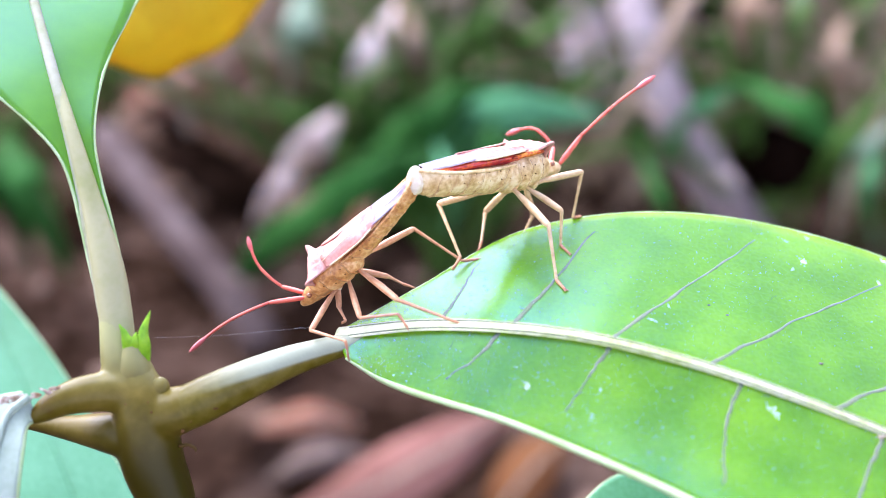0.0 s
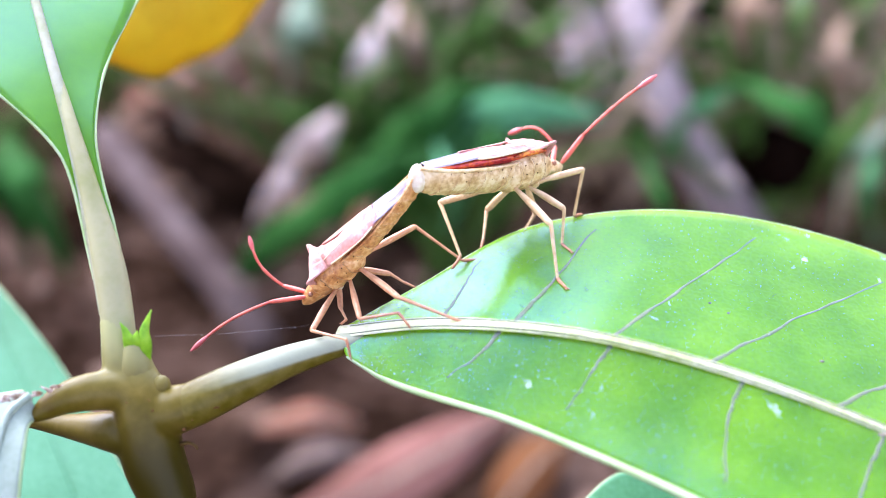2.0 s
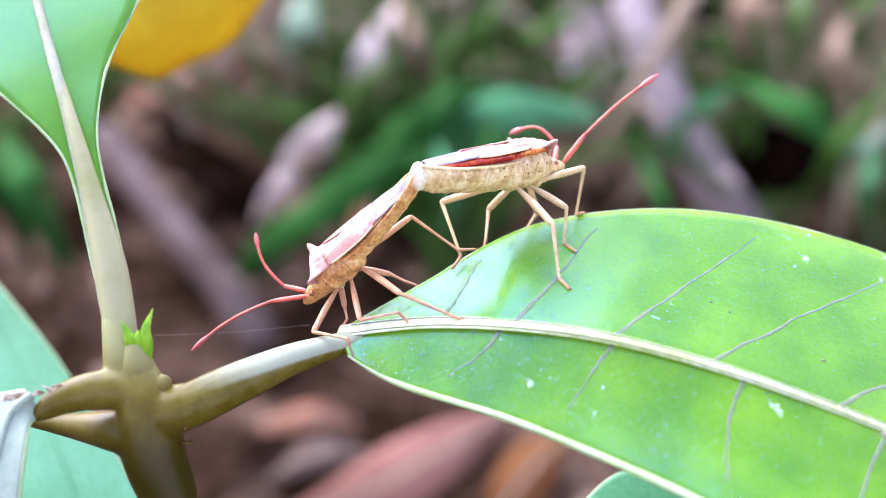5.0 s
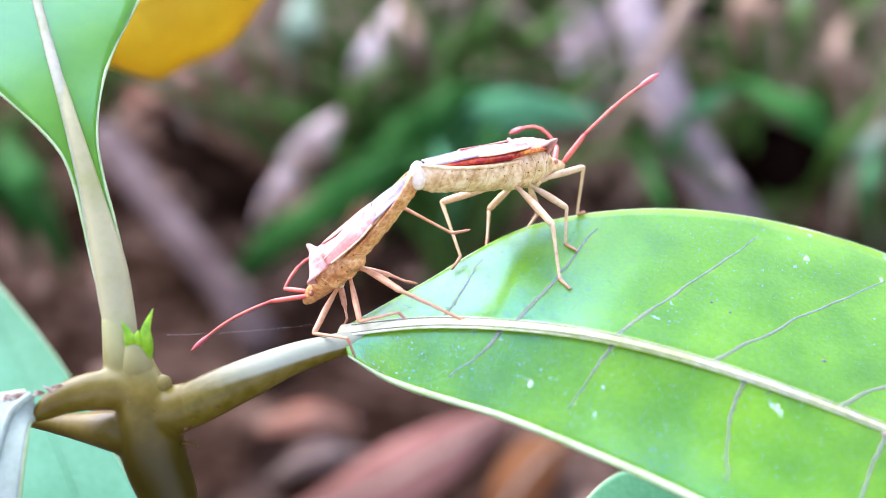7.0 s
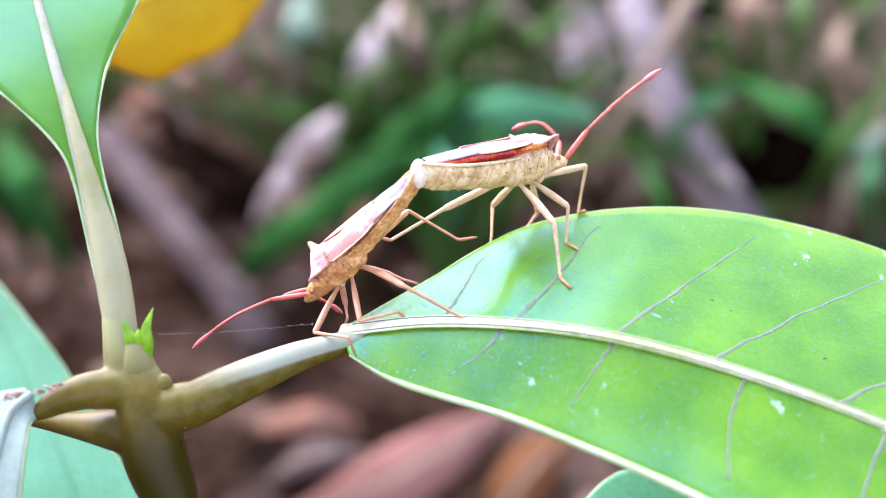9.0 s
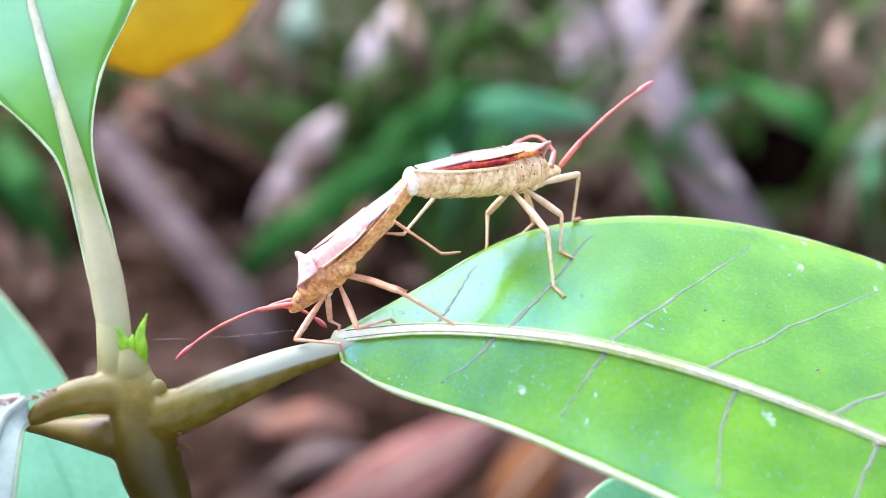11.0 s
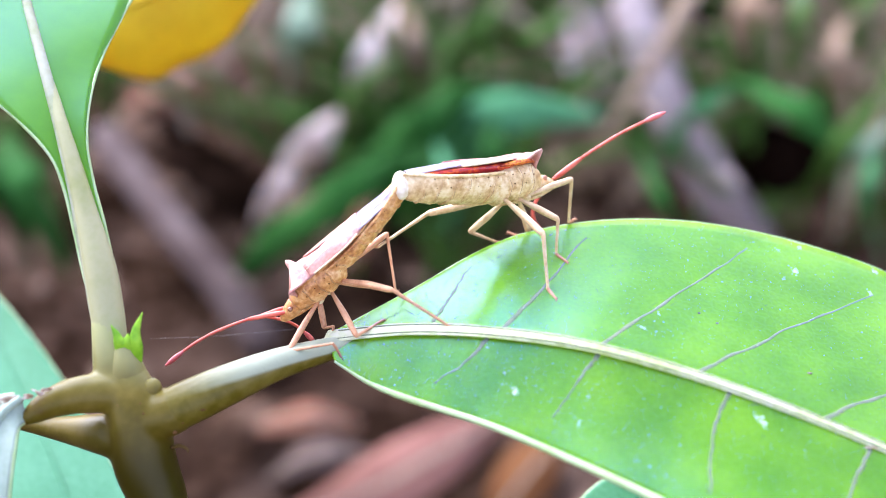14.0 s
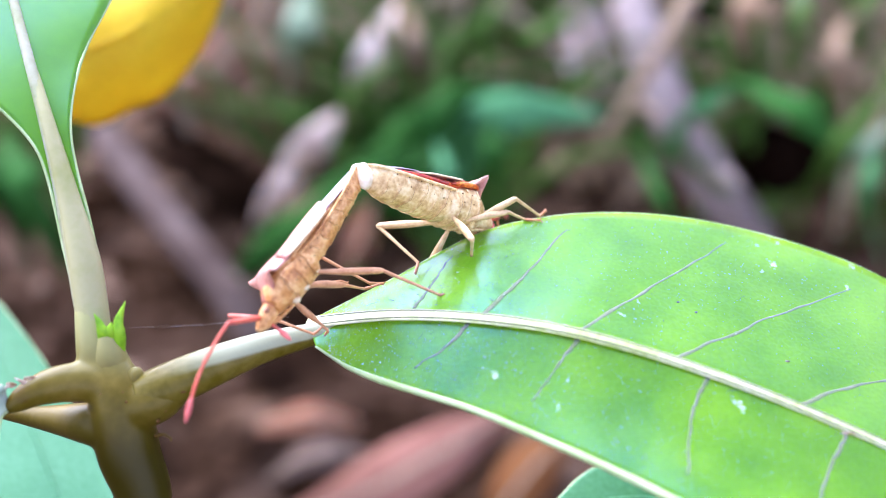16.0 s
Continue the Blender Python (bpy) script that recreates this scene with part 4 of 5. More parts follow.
RIGHT = [(0, 739, 318, 2, 990, 290, 10, 11), (4, 745, 311, 2, 997, 288, 10, 11), (6.5, 743, 310, 2, 1000, 288, 10, 9), (8, 743, 308, 2, 999, 286, 10, 9), (8.5, 744, 307, 2, 1007, 282, 10, 9), (9, 745, 306, 2, 1010, 279, 10, 9),
         (11.5, 728, 323, 2, 996, 300, 10, 3), (12, 726, 323, 2, 995, 300, 10, 3), (12.5, 715, 325, 2, 975, 309, 10, 0), (13, 713, 331, 2, 980, 320, 9.5, -2), (13.5, 710, 330, 2, 976, 320, 9.5, -3), (14, 713, 327, 2, 980, 320, 9.5, -4),
         (14.5, 710, 346, 2, 975, 360, 10, -7), (15, 695, 364, 2, 964, 379, 10.1, -14), (15.5, 713, 384, 2, 930, 441, 10.5, -27), (15.6, 667, 426, 2, 893, 471, 10.5, -28), (15.7, 672, 409, 2, 888, 469, 10.5, -29), (15.8, 667, 382, 2, 884, 454, 10.5, -31), (15.9, 645, 341, 2, 856, 408, 10.6, -33), (16, 648, 312, 2, 854, 388, 10.7, -34)]
LEFT = [(0, 735, 325, 2, 534, 532, 6.8, 28), (4, 738, 319, 2, 538, 530, 6.8, 28), (6.5, 734, 318, 2, 539, 529, 6.8, 28), (8, 734, 316, 2, 539, 528, 6.8, 28), (9, 738, 314, 2, 538, 528, 6.8, 28),
        (11.5, 725, 330, 2, 512, 543, 5.0, 26), (12, 723, 330, 2, 509, 543, 5.0, 26), (12.5, 712, 332, 2, 503, 556, 5.0, 26), (13, 710, 338, 2, 504, 560, 5.0, 26), (13.5, 707, 337, 2, 500, 560, 5.0, 26), (14, 710, 334, 2, 498, 560, 5.0, 26),
        (14.5, 707, 354, 2, 484, 586, 4.0, 23), (15, 690, 368, 2, 456, 602, 3.2, 21), (15.5, 707, 386, 2, 477, 607, 2, 22), (15.6, 661, 428, 2, 432, 660, 1, 22), (15.7, 666, 411, 2, 444, 643, 0.2, 20), (15.8, 661, 384, 2, 484, 616, -0.6, 17), (15.9, 639, 343, 2, 476, 567, -1.4, 15), (16, 634, 308, 2, 486, 530, -1.8, 14)]


def turn_to(x_axis, normal):
    z = (normal - x_axis * normal.dot(x_axis)).normalized()
    return Matrix((x_axis, z.cross(x_axis), z)).transposed().to_4x4()


class Limb:
    """A leg: hip on the body, knee and ankle; its lengths come from the first pose."""

    def __init__(self, owner, k, rows_body, sign, hip, knee, ankle, tip, steps=(), name="leg", material=None, thick=1.0, lift=0.25, knees=()):
        self.owner, self.rows, self.sign, self.hip = owner, rows_body, sign, Vector(hip) * k
        self.body0 = body_pose(rows_body, sign, 0)
        inv = self.body0.inverted()
        self.keys = []
        for t, x, y, w in ((0, *ankle), *steps):
            self.keys.append((t, self.target(t, x, y, w, lift)))
        a = inv @ (leaf_world(0) @ self.keys[0][1])
        hip3 = self.hip
        kn = inv @ (VIEW @ spot(*knee))
        tp = inv @ (VIEW @ spot(*tip)) if len(tip) == 3 else inv @ (leaf_world(0) @ (leaf_spot(0, *tip) + Vector((0, 0, 0.00026))))
        self.l1, self.l2 = (kn - hip3).length, (a - kn).length
        self.hints = [(0, *kn)] + [(t, *(body_pose(rows_body, sign, t).inverted() @ (VIEW @ spot(x, y, w)))) for t, x, y, w in knees]
        n = (kn - hip3).cross(a - kn).normalized()
        self.n = n
        fm, tm = turn_to((kn - hip3).normalized(), n), turn_to((a - kn).normalized(), n)
        bm = bmesh.new()
        r = 0.185 * k * thick
        ln = self.l1
        tube(bm, [(-0.06 * ln, 0, 0), (0.08 * ln, 0, 0), (0.5 * ln, 0, 0.01 * ln), (0.86 * ln, 0, 0), (0.97 * ln, 0, 0), (1.02 * ln, 0, 0)], [r * 0.9, r * 0.75, r * 1.3, r * 1.2, r * 1.05, r * 0.5], sides=10, n=20)
        ORIGIN[owner] = Vector((0, 0, 0))
        self.femur = part(name, bm, material, owner, origin=(0, 0, 0))
        self.femur.location = hip3
        bm = bmesh.new()
        ln = self.l2
        tl = tm.inverted() @ (tp - kn)
        q = r * 0.66
        if (tl - Vector((ln, 0, 0))).length > 1.3e-3:
            tl = Vector((ln, 0, 0)) + (tl - Vector((ln, 0, 0))).normalized() * 1.1e-3
        e = Vector((ln, 0, 0))
        tube(bm, [(-0.01 * ln, 0, 0), (0.04 * ln, 0, 0), (0.5 * ln, 0, 0), (0.95 * ln, 0, 0), e], [q * 0.9, q * 1.1, q * 0.85, q * 0.8, q * 0.9], sides=8, n=16)
        self.tibia = part("tibia", bm, material, self.femur, origin=(0, 0, 0))
        self.tibia.location = (self.l1, 0, 0)
        bm = bmesh.new()
        tube(bm, [e * 0.985, e + (tl - e) * 0.25, e + (tl - e) * 0.6, tl], [q * 0.85, q * 0.95, q * 0.75, q * 0.8], sides=8, n=10)
        for sg in (-1, 1):
            tube(bm, [tl - (tl - e) * 0.05, tl + (tl - e) * 0.12 + Vector((0, 0, sg * q * 0.7)), tl + (tl - e) * 0.16 + Vector((0, 0, sg * q * 1.5))], [q * 0.5, q * 0.4, q * 0.1], sides=6, n=5)
        self.foot_mesh = bm
        self.material = material
        self.foot = part("tarsus", bm, TARSUS, self.femur, origin=(0, 0, 0))
        self.prev = kn

    def target(self, t, x, y, w, lift):
        if w is None:
            p = leaf_spot(t, x, y)
            return p + Vector((0, 0, lift * MM))
        return leaf_world(t).inverted() @ (VIEW @ spot(x, y, w))

    def ankle_at(self, t):
        a = [(k[0], *k[1]) for k in self.keys]
        return Vector(sample(a, t)) if len(a) > 1 else self.keys[0][1]

    def key(self, times):
        fr, tr = [], []
        for t in times:
            body = body_pose(self.rows, self.sign, t)
            a = body.inverted() @ (leaf_world(t) @ self.ankle_at(t))
            d = a - self.hip
            dist = min(max(d.length, abs(self.l1 - self.l2) * 1.02), (self.l1 + self.l2) * 0.998)
            u = d.normalized()
            a = self.hip + u * dist
            c = (self.l1 ** 2 - self.l2 ** 2 + dist ** 2) / (2 * dist)
            h = math.sqrt(max(self.l1 ** 2 - c * c, 0))
            hint = (Vector(sample(self.hints, t)) if len(self.hints) > 1 else Vector(self.hints[0][1:])) - self.hip
            v = (hint - u * hint.dot(u)).normalized()
            kn = self.hip + u * c + v * h
            n = (kn - self.hip).cross(a - kn).normalized()
            fm = Matrix.Translation(self.hip) @ turn_to((kn - self.hip).normalized(), n)
            tm = Matrix.Translation(kn) @ turn_to((a - kn).normalized(), n)
            fr.append((t, fm))
            tr.append((t, fm.inverted() @ tm))
        walk(self.femur, fr)
        walk(self.tibia, tr)
        walk(self.foot, tr)


class Feeler:
    """An antenna: a stout first joint and a long curved remainder with a club."""

    def __init__(self, owner, k, rows_body, sign, base, rows, bend=0.0, sizes=(1.9, 5.2)):
        self.owner, self.rows, self.sign, self.base, self.keys = owner, rows_body, sign, Vector(base) * k, rows
        l1, l2 = sizes[0] * MM, sizes[1] * MM
        self.l1 = l1
        r = 0.17 * k
        bm = bmesh.new()
        tube(bm, [(-0.0001, 0, 0), (0.2 * l1, 0, 0), (0.8 * l1, 0, 0), (l1, 0, 0)], [r * 0.7, r * 1.15, r * 1.05, r * 0.75], sides=10, n=14)
        ORIGIN[owner] = Vector((0, 0, 0))
        self.scape = part("antenna", bm, ANTENNA, owner, origin=(0, 0, 0))
        bm = bmesh.new()
        arc = lambda s: Vector((s * l2, 0, bend * l2 * math.sin(math.pi * min(s, 1))))
        tube(bm, [arc(s) for s in (0, 0.2, 0.42, 0.45, 0.6, 0.76)], [r * 0.65, r * 0.7, r * 0.75, r * 0.6, r * 0.7, r * 0.62], sides=8, n=26)
        self.lash = part("flagellum", bm, ANTENNA, self.scape, origin=(0, 0, 0))
        bm = bmesh.new()
        tube(bm, [arc(s) for s in (0.755, 0.82, 0.92, 1.0)], [r * 0.5, r * 1.05, r * 1.1, r * 0.35], sides=10, n=14)
        self.club = part("club", bm, CLUB, self.scape, "darker swollen antenna tip", origin=(0, 0, 0))

    def key(self, times):
        fr, tr = [], []
        for t in times:
            inv = (VIEW.inverted() @ body_pose(self.rows, self.sign, t)).inverted()
            ex, ey, ew, tx, ty, tw = sample(self.keys, t)
            bx, by = flat(inv.inverted() @ self.base)
            d1 = inv.to_3x3() @ Vector((ex, ew / 0.036, -ey))
            d2 = inv.to_3x3() @ Vector((tx, tw / 0.036, -ty))
            d1.normalize(), d2.normalize()
            n = inv.to_3x3() @ Vector((0, -1, 0.05))
            fm = Matrix.Translation(self.base) @ turn_to(d1, n)
            # the curved rest bends in the view plane
            z = d2.cross(n).normalized()
            tm = Matrix.Translation(self.base + d1 * self.l1) @ Matrix((d2, z.cross(d2), z)).transposed().to_4x4()
            fr.append((t, fm))
            tr.append((t, fm.inverted() @ tm))
        walk(self.scape, fr)
        walk(self.lash, tr)
        walk(self.club, tr)


R_ = (right_bug, KR, RIGHT, -1)
L_ = (left_bug, KL, LEFT, 1)
# hip in the body's units; knee x, y, w; ankle x, y, w (no w: on the leaf); tip of the foot
ALL_LEGS = [
    Limb(*R_, (9.7, -0.55, -1.05), (1030, 304, 8.5), (1010, 377, None), (1027, 388), name="leg", material=LEG_PALE, knees=((14, 1020, 320, 8.5), (14.5, 1012, 352, 8.5), (15, 1008, 372, 8.5), (15.5, 1002, 420, 8.5), (15.75, 945, 455, 9), (16, 925, 366, 9)), steps=((15.25, 1000, 420, None), (15.5, 988, 455, None), (15.75, 950, 495, None), (16, 955, 388, None))),
    Limb(*R_, (8.7, -0.6, -1.2), (994, 373, 6.0), (992, 440, None), (1020, 465), material=LEG_PALE, knees=((14.5, 970, 415, 6), (15, 975, 400, 6), (15.5, 968, 412, 6), (15.75, 905, 445, 7), (16, 900, 362, 7)), steps=((14.75, 978, 490, None), (15.0, 985, 470, None), (15.5, 975, 465, None), (15.75, 940, 492, None), (16, 925, 385, None))),
    Limb(*R_, (7.5, -0.65, -1.2), (971, 400, 3.5), (986, 502, None), (1014, 535), material=LEG_PALE, thick=1.1, knees=((14.5, 940, 410, 3.5), (15, 935, 425, 3.0), (15.5, 938, 465, 1.5), (15.6, 905, 508, 1.5), (15.7, 893, 498, 1.5), (15.8, 862, 470, 1.5), (15.9, 835, 430, 3), (16, 832, 428, 4)), steps=((14.5, 962, 550, None), (15, 952, 558, None), (15.5, 953, 582, None), (15.6, 918, 620, None), (15.7, 908, 603, None), (15.8, 858, 545, None), (15.9, 832, 462, None), (16, 836, 458, None))),
    Limb(*R_, (9.7, 0.5, -1.05), (944, 380, 12), (930, 408, 12), (924, 418, 11.5), material=LEG_PALE),
    Limb(*R_, (8.6, 0.55, -1.2), (859, 374, 11), (852, 428, 10), (848, 442, 9.5), material=LEG_PALE,
         steps=((8.5, 864, 424, 10), (9, 870, 420, 10), (11.5, 860, 438, 10), (12, 858, 437, 10), (12.5, 790, 470, 9), (13, 805, 464, 9), (13.5, 806, 464, 9), (14, 876, 428, 11), (14.5, 815, 478, 9), (15, 835, 470, 9), (15.5, 870, 490, 10), (16, 800, 440, 10))),
    Limb(*R_, (7.4, 0.6, -1.15), (776, 361, 8.8), (815, 456, 7.2), (795, 486, 6.2), material=LEG_PALE, thick=1.1,
         knees=((8, 776, 358, 8.8), (8.5, 785, 345, 9), (9, 762, 330, 9), (11.5, 762, 350, 9), (12, 760, 350, 9), (13, 746, 356, 9), (14, 752, 358, 9), (14.5, 746, 384, 8.5), (15, 760, 402, 8.5), (15.5, 768, 466, 8), (15.75, 718, 500, 8), (16, 706, 432, 8)),
         steps=((8, 815, 455, 7.2), (8.5, 775, 412, 7), (9, 668, 438, 7), (11.5, 725, 410, 6.5), (12, 712, 420, 6.5), (12.5, 690, 420, 6.5), (13, 675, 420, 6.5), (14, 668, 438, 6.5), (14.5, 668, 462, 6.5), (15, 715, 455, 6), (15.5, 750, 536, 7), (16, 740, 465, 7))),
    Limb(*L_, (10.4, 0.6, -1.05), (550, 585, 2.8), (612, 604, 1.0), (618, 640, 1.2), material=LEG_TAN, knees=((13.5, 530, 598, 2.6), (14, 518, 605, 2.6), (14.5, 520, 640, 2.4), (15, 516, 660, 2.4), (15.5, 500, 640, 2.4), (15.75, 466, 662, 2.4), (16, 494, 580, 2.4)), steps=((14, 590, 608, 1.6), (14.5, 590, 630, 1.6), (15, 568, 636, 1.6), (15.5, 548, 642, 1.6), (15.75, 522, 662, 1.6), (16, 556, 592, 1.6))),
    Limb(*L_, (9.3, 0.65, -1.2), (637, 563, 2.4), (705, 556, 1.8), (726, 588, 1.2), material=LEG_TAN, knees=((14, 610, 575, 2.4), (14.5, 575, 585, 2.4), (15, 568, 590, 2.2), (15.5, 608, 602, 2.2), (15.75, 575, 620, 2.2), (16, 622, 496, 2.2)),
         steps=((14, 677, 572, None), (14.25, 650, 585, None), (14.5, 600, 600, None), (15, 600, 600, None), (15.5, 678, 655, None), (15.75, 650, 690, None), (16, 675, 520, None))),
    Limb(*L_, (8.15, 0.7, -1.2), (704, 531, 1.5), (818, 581, None), (838, 593), material=LEG_TAN, thick=1.1, knees=((14.5, 690, 545, 1.0), (15, 655, 565, -0.5), (15.5, 689, 571, -1.5), (15.75, 650, 530, 0), (16, 690, 456, 2)), steps=((15.5, 775, 640, None), (15.75, 720, 540, 6), (16, 780, 530, None))),
    Limb(*L_, (10.4, -0.5, -1.05), (600, 545, 5), (612, 568, 4.4), (606, 571, 4), material=LEG_TAN, knees=((14, 575, 560, 5), (14.5, 560, 580, 5), (15, 560, 612, 4), (15.5, 530, 640, 3), (15.75, 500, 640, 3), (16, 556, 568, 3)), steps=((14, 590, 578, 4.4), (14.5, 590, 590, 4.4), (15, 602, 655, 2.2), (15.5, 564, 664, 2.2), (15.75, 540, 668, 2.2), (16, 612, 612, 2.2))),
    Limb(*L_, (9.2, -0.55, -1.2), (688, 490, 6), (714, 503, 6.0), (732, 509, 5.8), material=LEG_TAN),
    Limb(*L_, (8.0, -0.6, -1.15), (732, 405, 7), (818, 462, 7.2), (855, 458, 7.2), material=LEG_TAN, thick=1.1, knees=((4.2, 732, 405, 6.5), (6.3, 706, 384, 6.5), (9, 706, 384, 6.5), (11.5, 690, 400, 6.5), (13, 668, 428, 6.5), (14, 656, 440, 6), (14.5, 660, 462, 6), (15, 645, 512, 11), (15.5, 640, 535, 9), (16, 615, 478, 5)),
         steps=((4.2, 818, 462, 7.2), (6.3, 800, 412, 7), (8, 800, 415, 7), (9, 812, 425, 7), (11.5, 775, 456, 7), (12, 770, 455, 7), (12.5, 735, 478, 7), (13, 745, 485, 7), (13.5, 745, 495, 7), (14, 700, 515, 6), (14.5, 700, 540, 5), (15, 712, 570, 5), (15.5, 672, 562, 5), (16, 655, 502, 5))),
]
# direction of the first joint (x, y, away) and of the rest
ALL_FEELERS = [
    Feeler(*R_, (12.45, -0.3, 0.1), [(0, 37, -48, 0, 127, -103, 0), (9, 37, -48, 0, 128, -106, 0), (12, 37, -44, 0, 128, -104, 1), (12.5, 37, -36, 1, 128, -98, 1.6), (13.5, 38, -38, 0.5, 128, -98, 1), (14, 40, -30, 0, 128, -70, 0), (14.5, 40, -9, 0, 152, -18, 0), (15, 40, -2, 0, 122, 40, 3.2), (15.5, 20, 10, 3, 25, 12, 6), (16, 20, -5, 3, 25, -5, 6)], bend=-0.03, sizes=(2.4, 6.85)),
    Feeler(*R_, (12.1, 0.3, 0.15), [(0, 8, -32, 1.5, -72, -24, 1.5), (9, 8, -32, 1.5, -72, -24, 1.5), (11.5, 12, -34, 1.5, -60, -5, 2), (12.5, 0, -20, 3, 5, -10, 6), (13.5, 6, -10, 3, 10, 10, 6), (14, 15, 10, 2, -6, 70, 1), (14.5, 18, 8, 2, 4, 60, 1), (15, 10, 30, 2, -15, 60, 1), (15.5, 10, 15, 3, 15, 15, 6), (16, 10, 0, 3, 15, -5, 6)], bend=0.25, sizes=(1.9, 4.0)),
    Feeler(*L_, (12.95, 0.3, 0.15), [(0, -66, 10, 0.5, -140, 88, -0.5), (9, -66, 10, 0.5, -140, 88, -0.5), (13.5, -66, 14, 0.5, -140, 84, -0.5), (15, -70, 12, 0.5, -140, 70, -0.5), (15.5, -65, 20, -1.0, -46, 56, -5.0), (15.7, -62, 18, -1.2, -90, 90, -2), (15.8, -60, 12, -1.4, -85, 120, -1.5), (16, -48, 6, -2.2, -56, 143, -1.2)], bend=0.06, sizes=(2.65, 6.35)),
    Feeler(*L_, (12.95, -0.3, 0.15), [(0, -50, -12, 1, -57, -80, 0.5), (4, -50, -12, 1, -57, -80, 0.5), (6.3, -50, -8, 1, -20, -62, 0.5), (7, -46, -4, 1, 40, -38, 1), (7.5, -46, 2, 1, 50, 5, 1), (8, -30, 8, 0.5, 95, 28, 0.5), (9, -30, 8, 0.5, 90, 30, 1), (14.5, -40, 14, 0.5, 60, 34, 1), (15, -72, 5, 1, 5, 5, 4), (15.5, -60, 14, 1, -40, 20, 3), (16, -70, -6, 0.5, 60, 22, -0.5)], bend=-0.12, sizes=(1.95, 4.35)),
]


# ---- the ground and what grows and lies behind ----
bm = bmesh.new()
g = []
for i in range(61):
    row = []
    for j in range(61):
        x, y = ((a / 30 - 1) for a in (i, j))
        x, y = 60 * math.copysign(abs(x) ** 4, x), 60 * math.copysign(abs(y) ** 4, y)
        z = 0.012 * noise.noise(Vector((x * 6, y * 6, 0))) + 0.01 * noise.noise(Vector((x * 1.3, y * 1.3, 3))) - 0.02
        row.append(bm.verts.new((x, y, z)))
    g.append(row)
for i in range(60):
    for j in range(60):
        bm.faces.new((g[i][j], g[i + 1][j], g[i + 1][j + 1], g[i][j + 1]))
tagged(link("ground", bm, SOIL, (0, 0, 0)), "dark reddish brown soil under litter", "ground", kind="structure")


def strip(bm, pts, widths, facing, n=16, fold=0.15):
    """A curved, folded blade along pts; facing: the way its face looks."""
    rows = curve([(*p, w) for p, w in zip(pts, widths)], n)
    grid = []
    for i, r in enumerate(rows):
        d = Vector(rows[min(i + 1, n)][:3]) - Vector(rows[max(i - 1, 0)][:3])
        side = d.cross(Vector(facing)).normalized()
        f = d.cross(side).normalized()
        grid.append([np.array(Vector(r[:3]) + side * (r[3] * s) + f * (abs(s) * fold * r[3])) for s in (-1, -0.5, 0, 0.5, 1)])
    return sheet(bm, grid, max(widths) * 0.03)


def lie(x, y, up):
    """A place seen at x, y that stands up metres over the ground."""
    way = VIEW @ spot(x, y, 0) - EYE
    return EYE + way * ((EYE.z - up) / -way.z)


def span(p, half):
    return half * SCALE / DIST * (p - EYE).length


def stretch(name, parent, material, pts, half, ups, label="", shape=(0.5, 1.0, 1.0, 0.25), stem=False):
    places = [lie(x, y, u) for (x, y), u in zip(pts, ups)]
    wid = [span(p, half * q) for p, q in zip(places, shape)]
    bm = bmesh.new()
    if stem:
        tube(bm, places, wid, sides=10, n=24)
    else:
        strip(bm, places, wid, (EYE - places[1]).normalized() + Vector((0.25, 0, 0.3)), fold=0.25)
    return part(name, bm, material, parent, label)


IDENT = Matrix.Identity(4)
ARCH = (-0.015, 0.05, 0.09, 0.08)
LOW = (-0.012, 0.02, 0.03, 0.02)
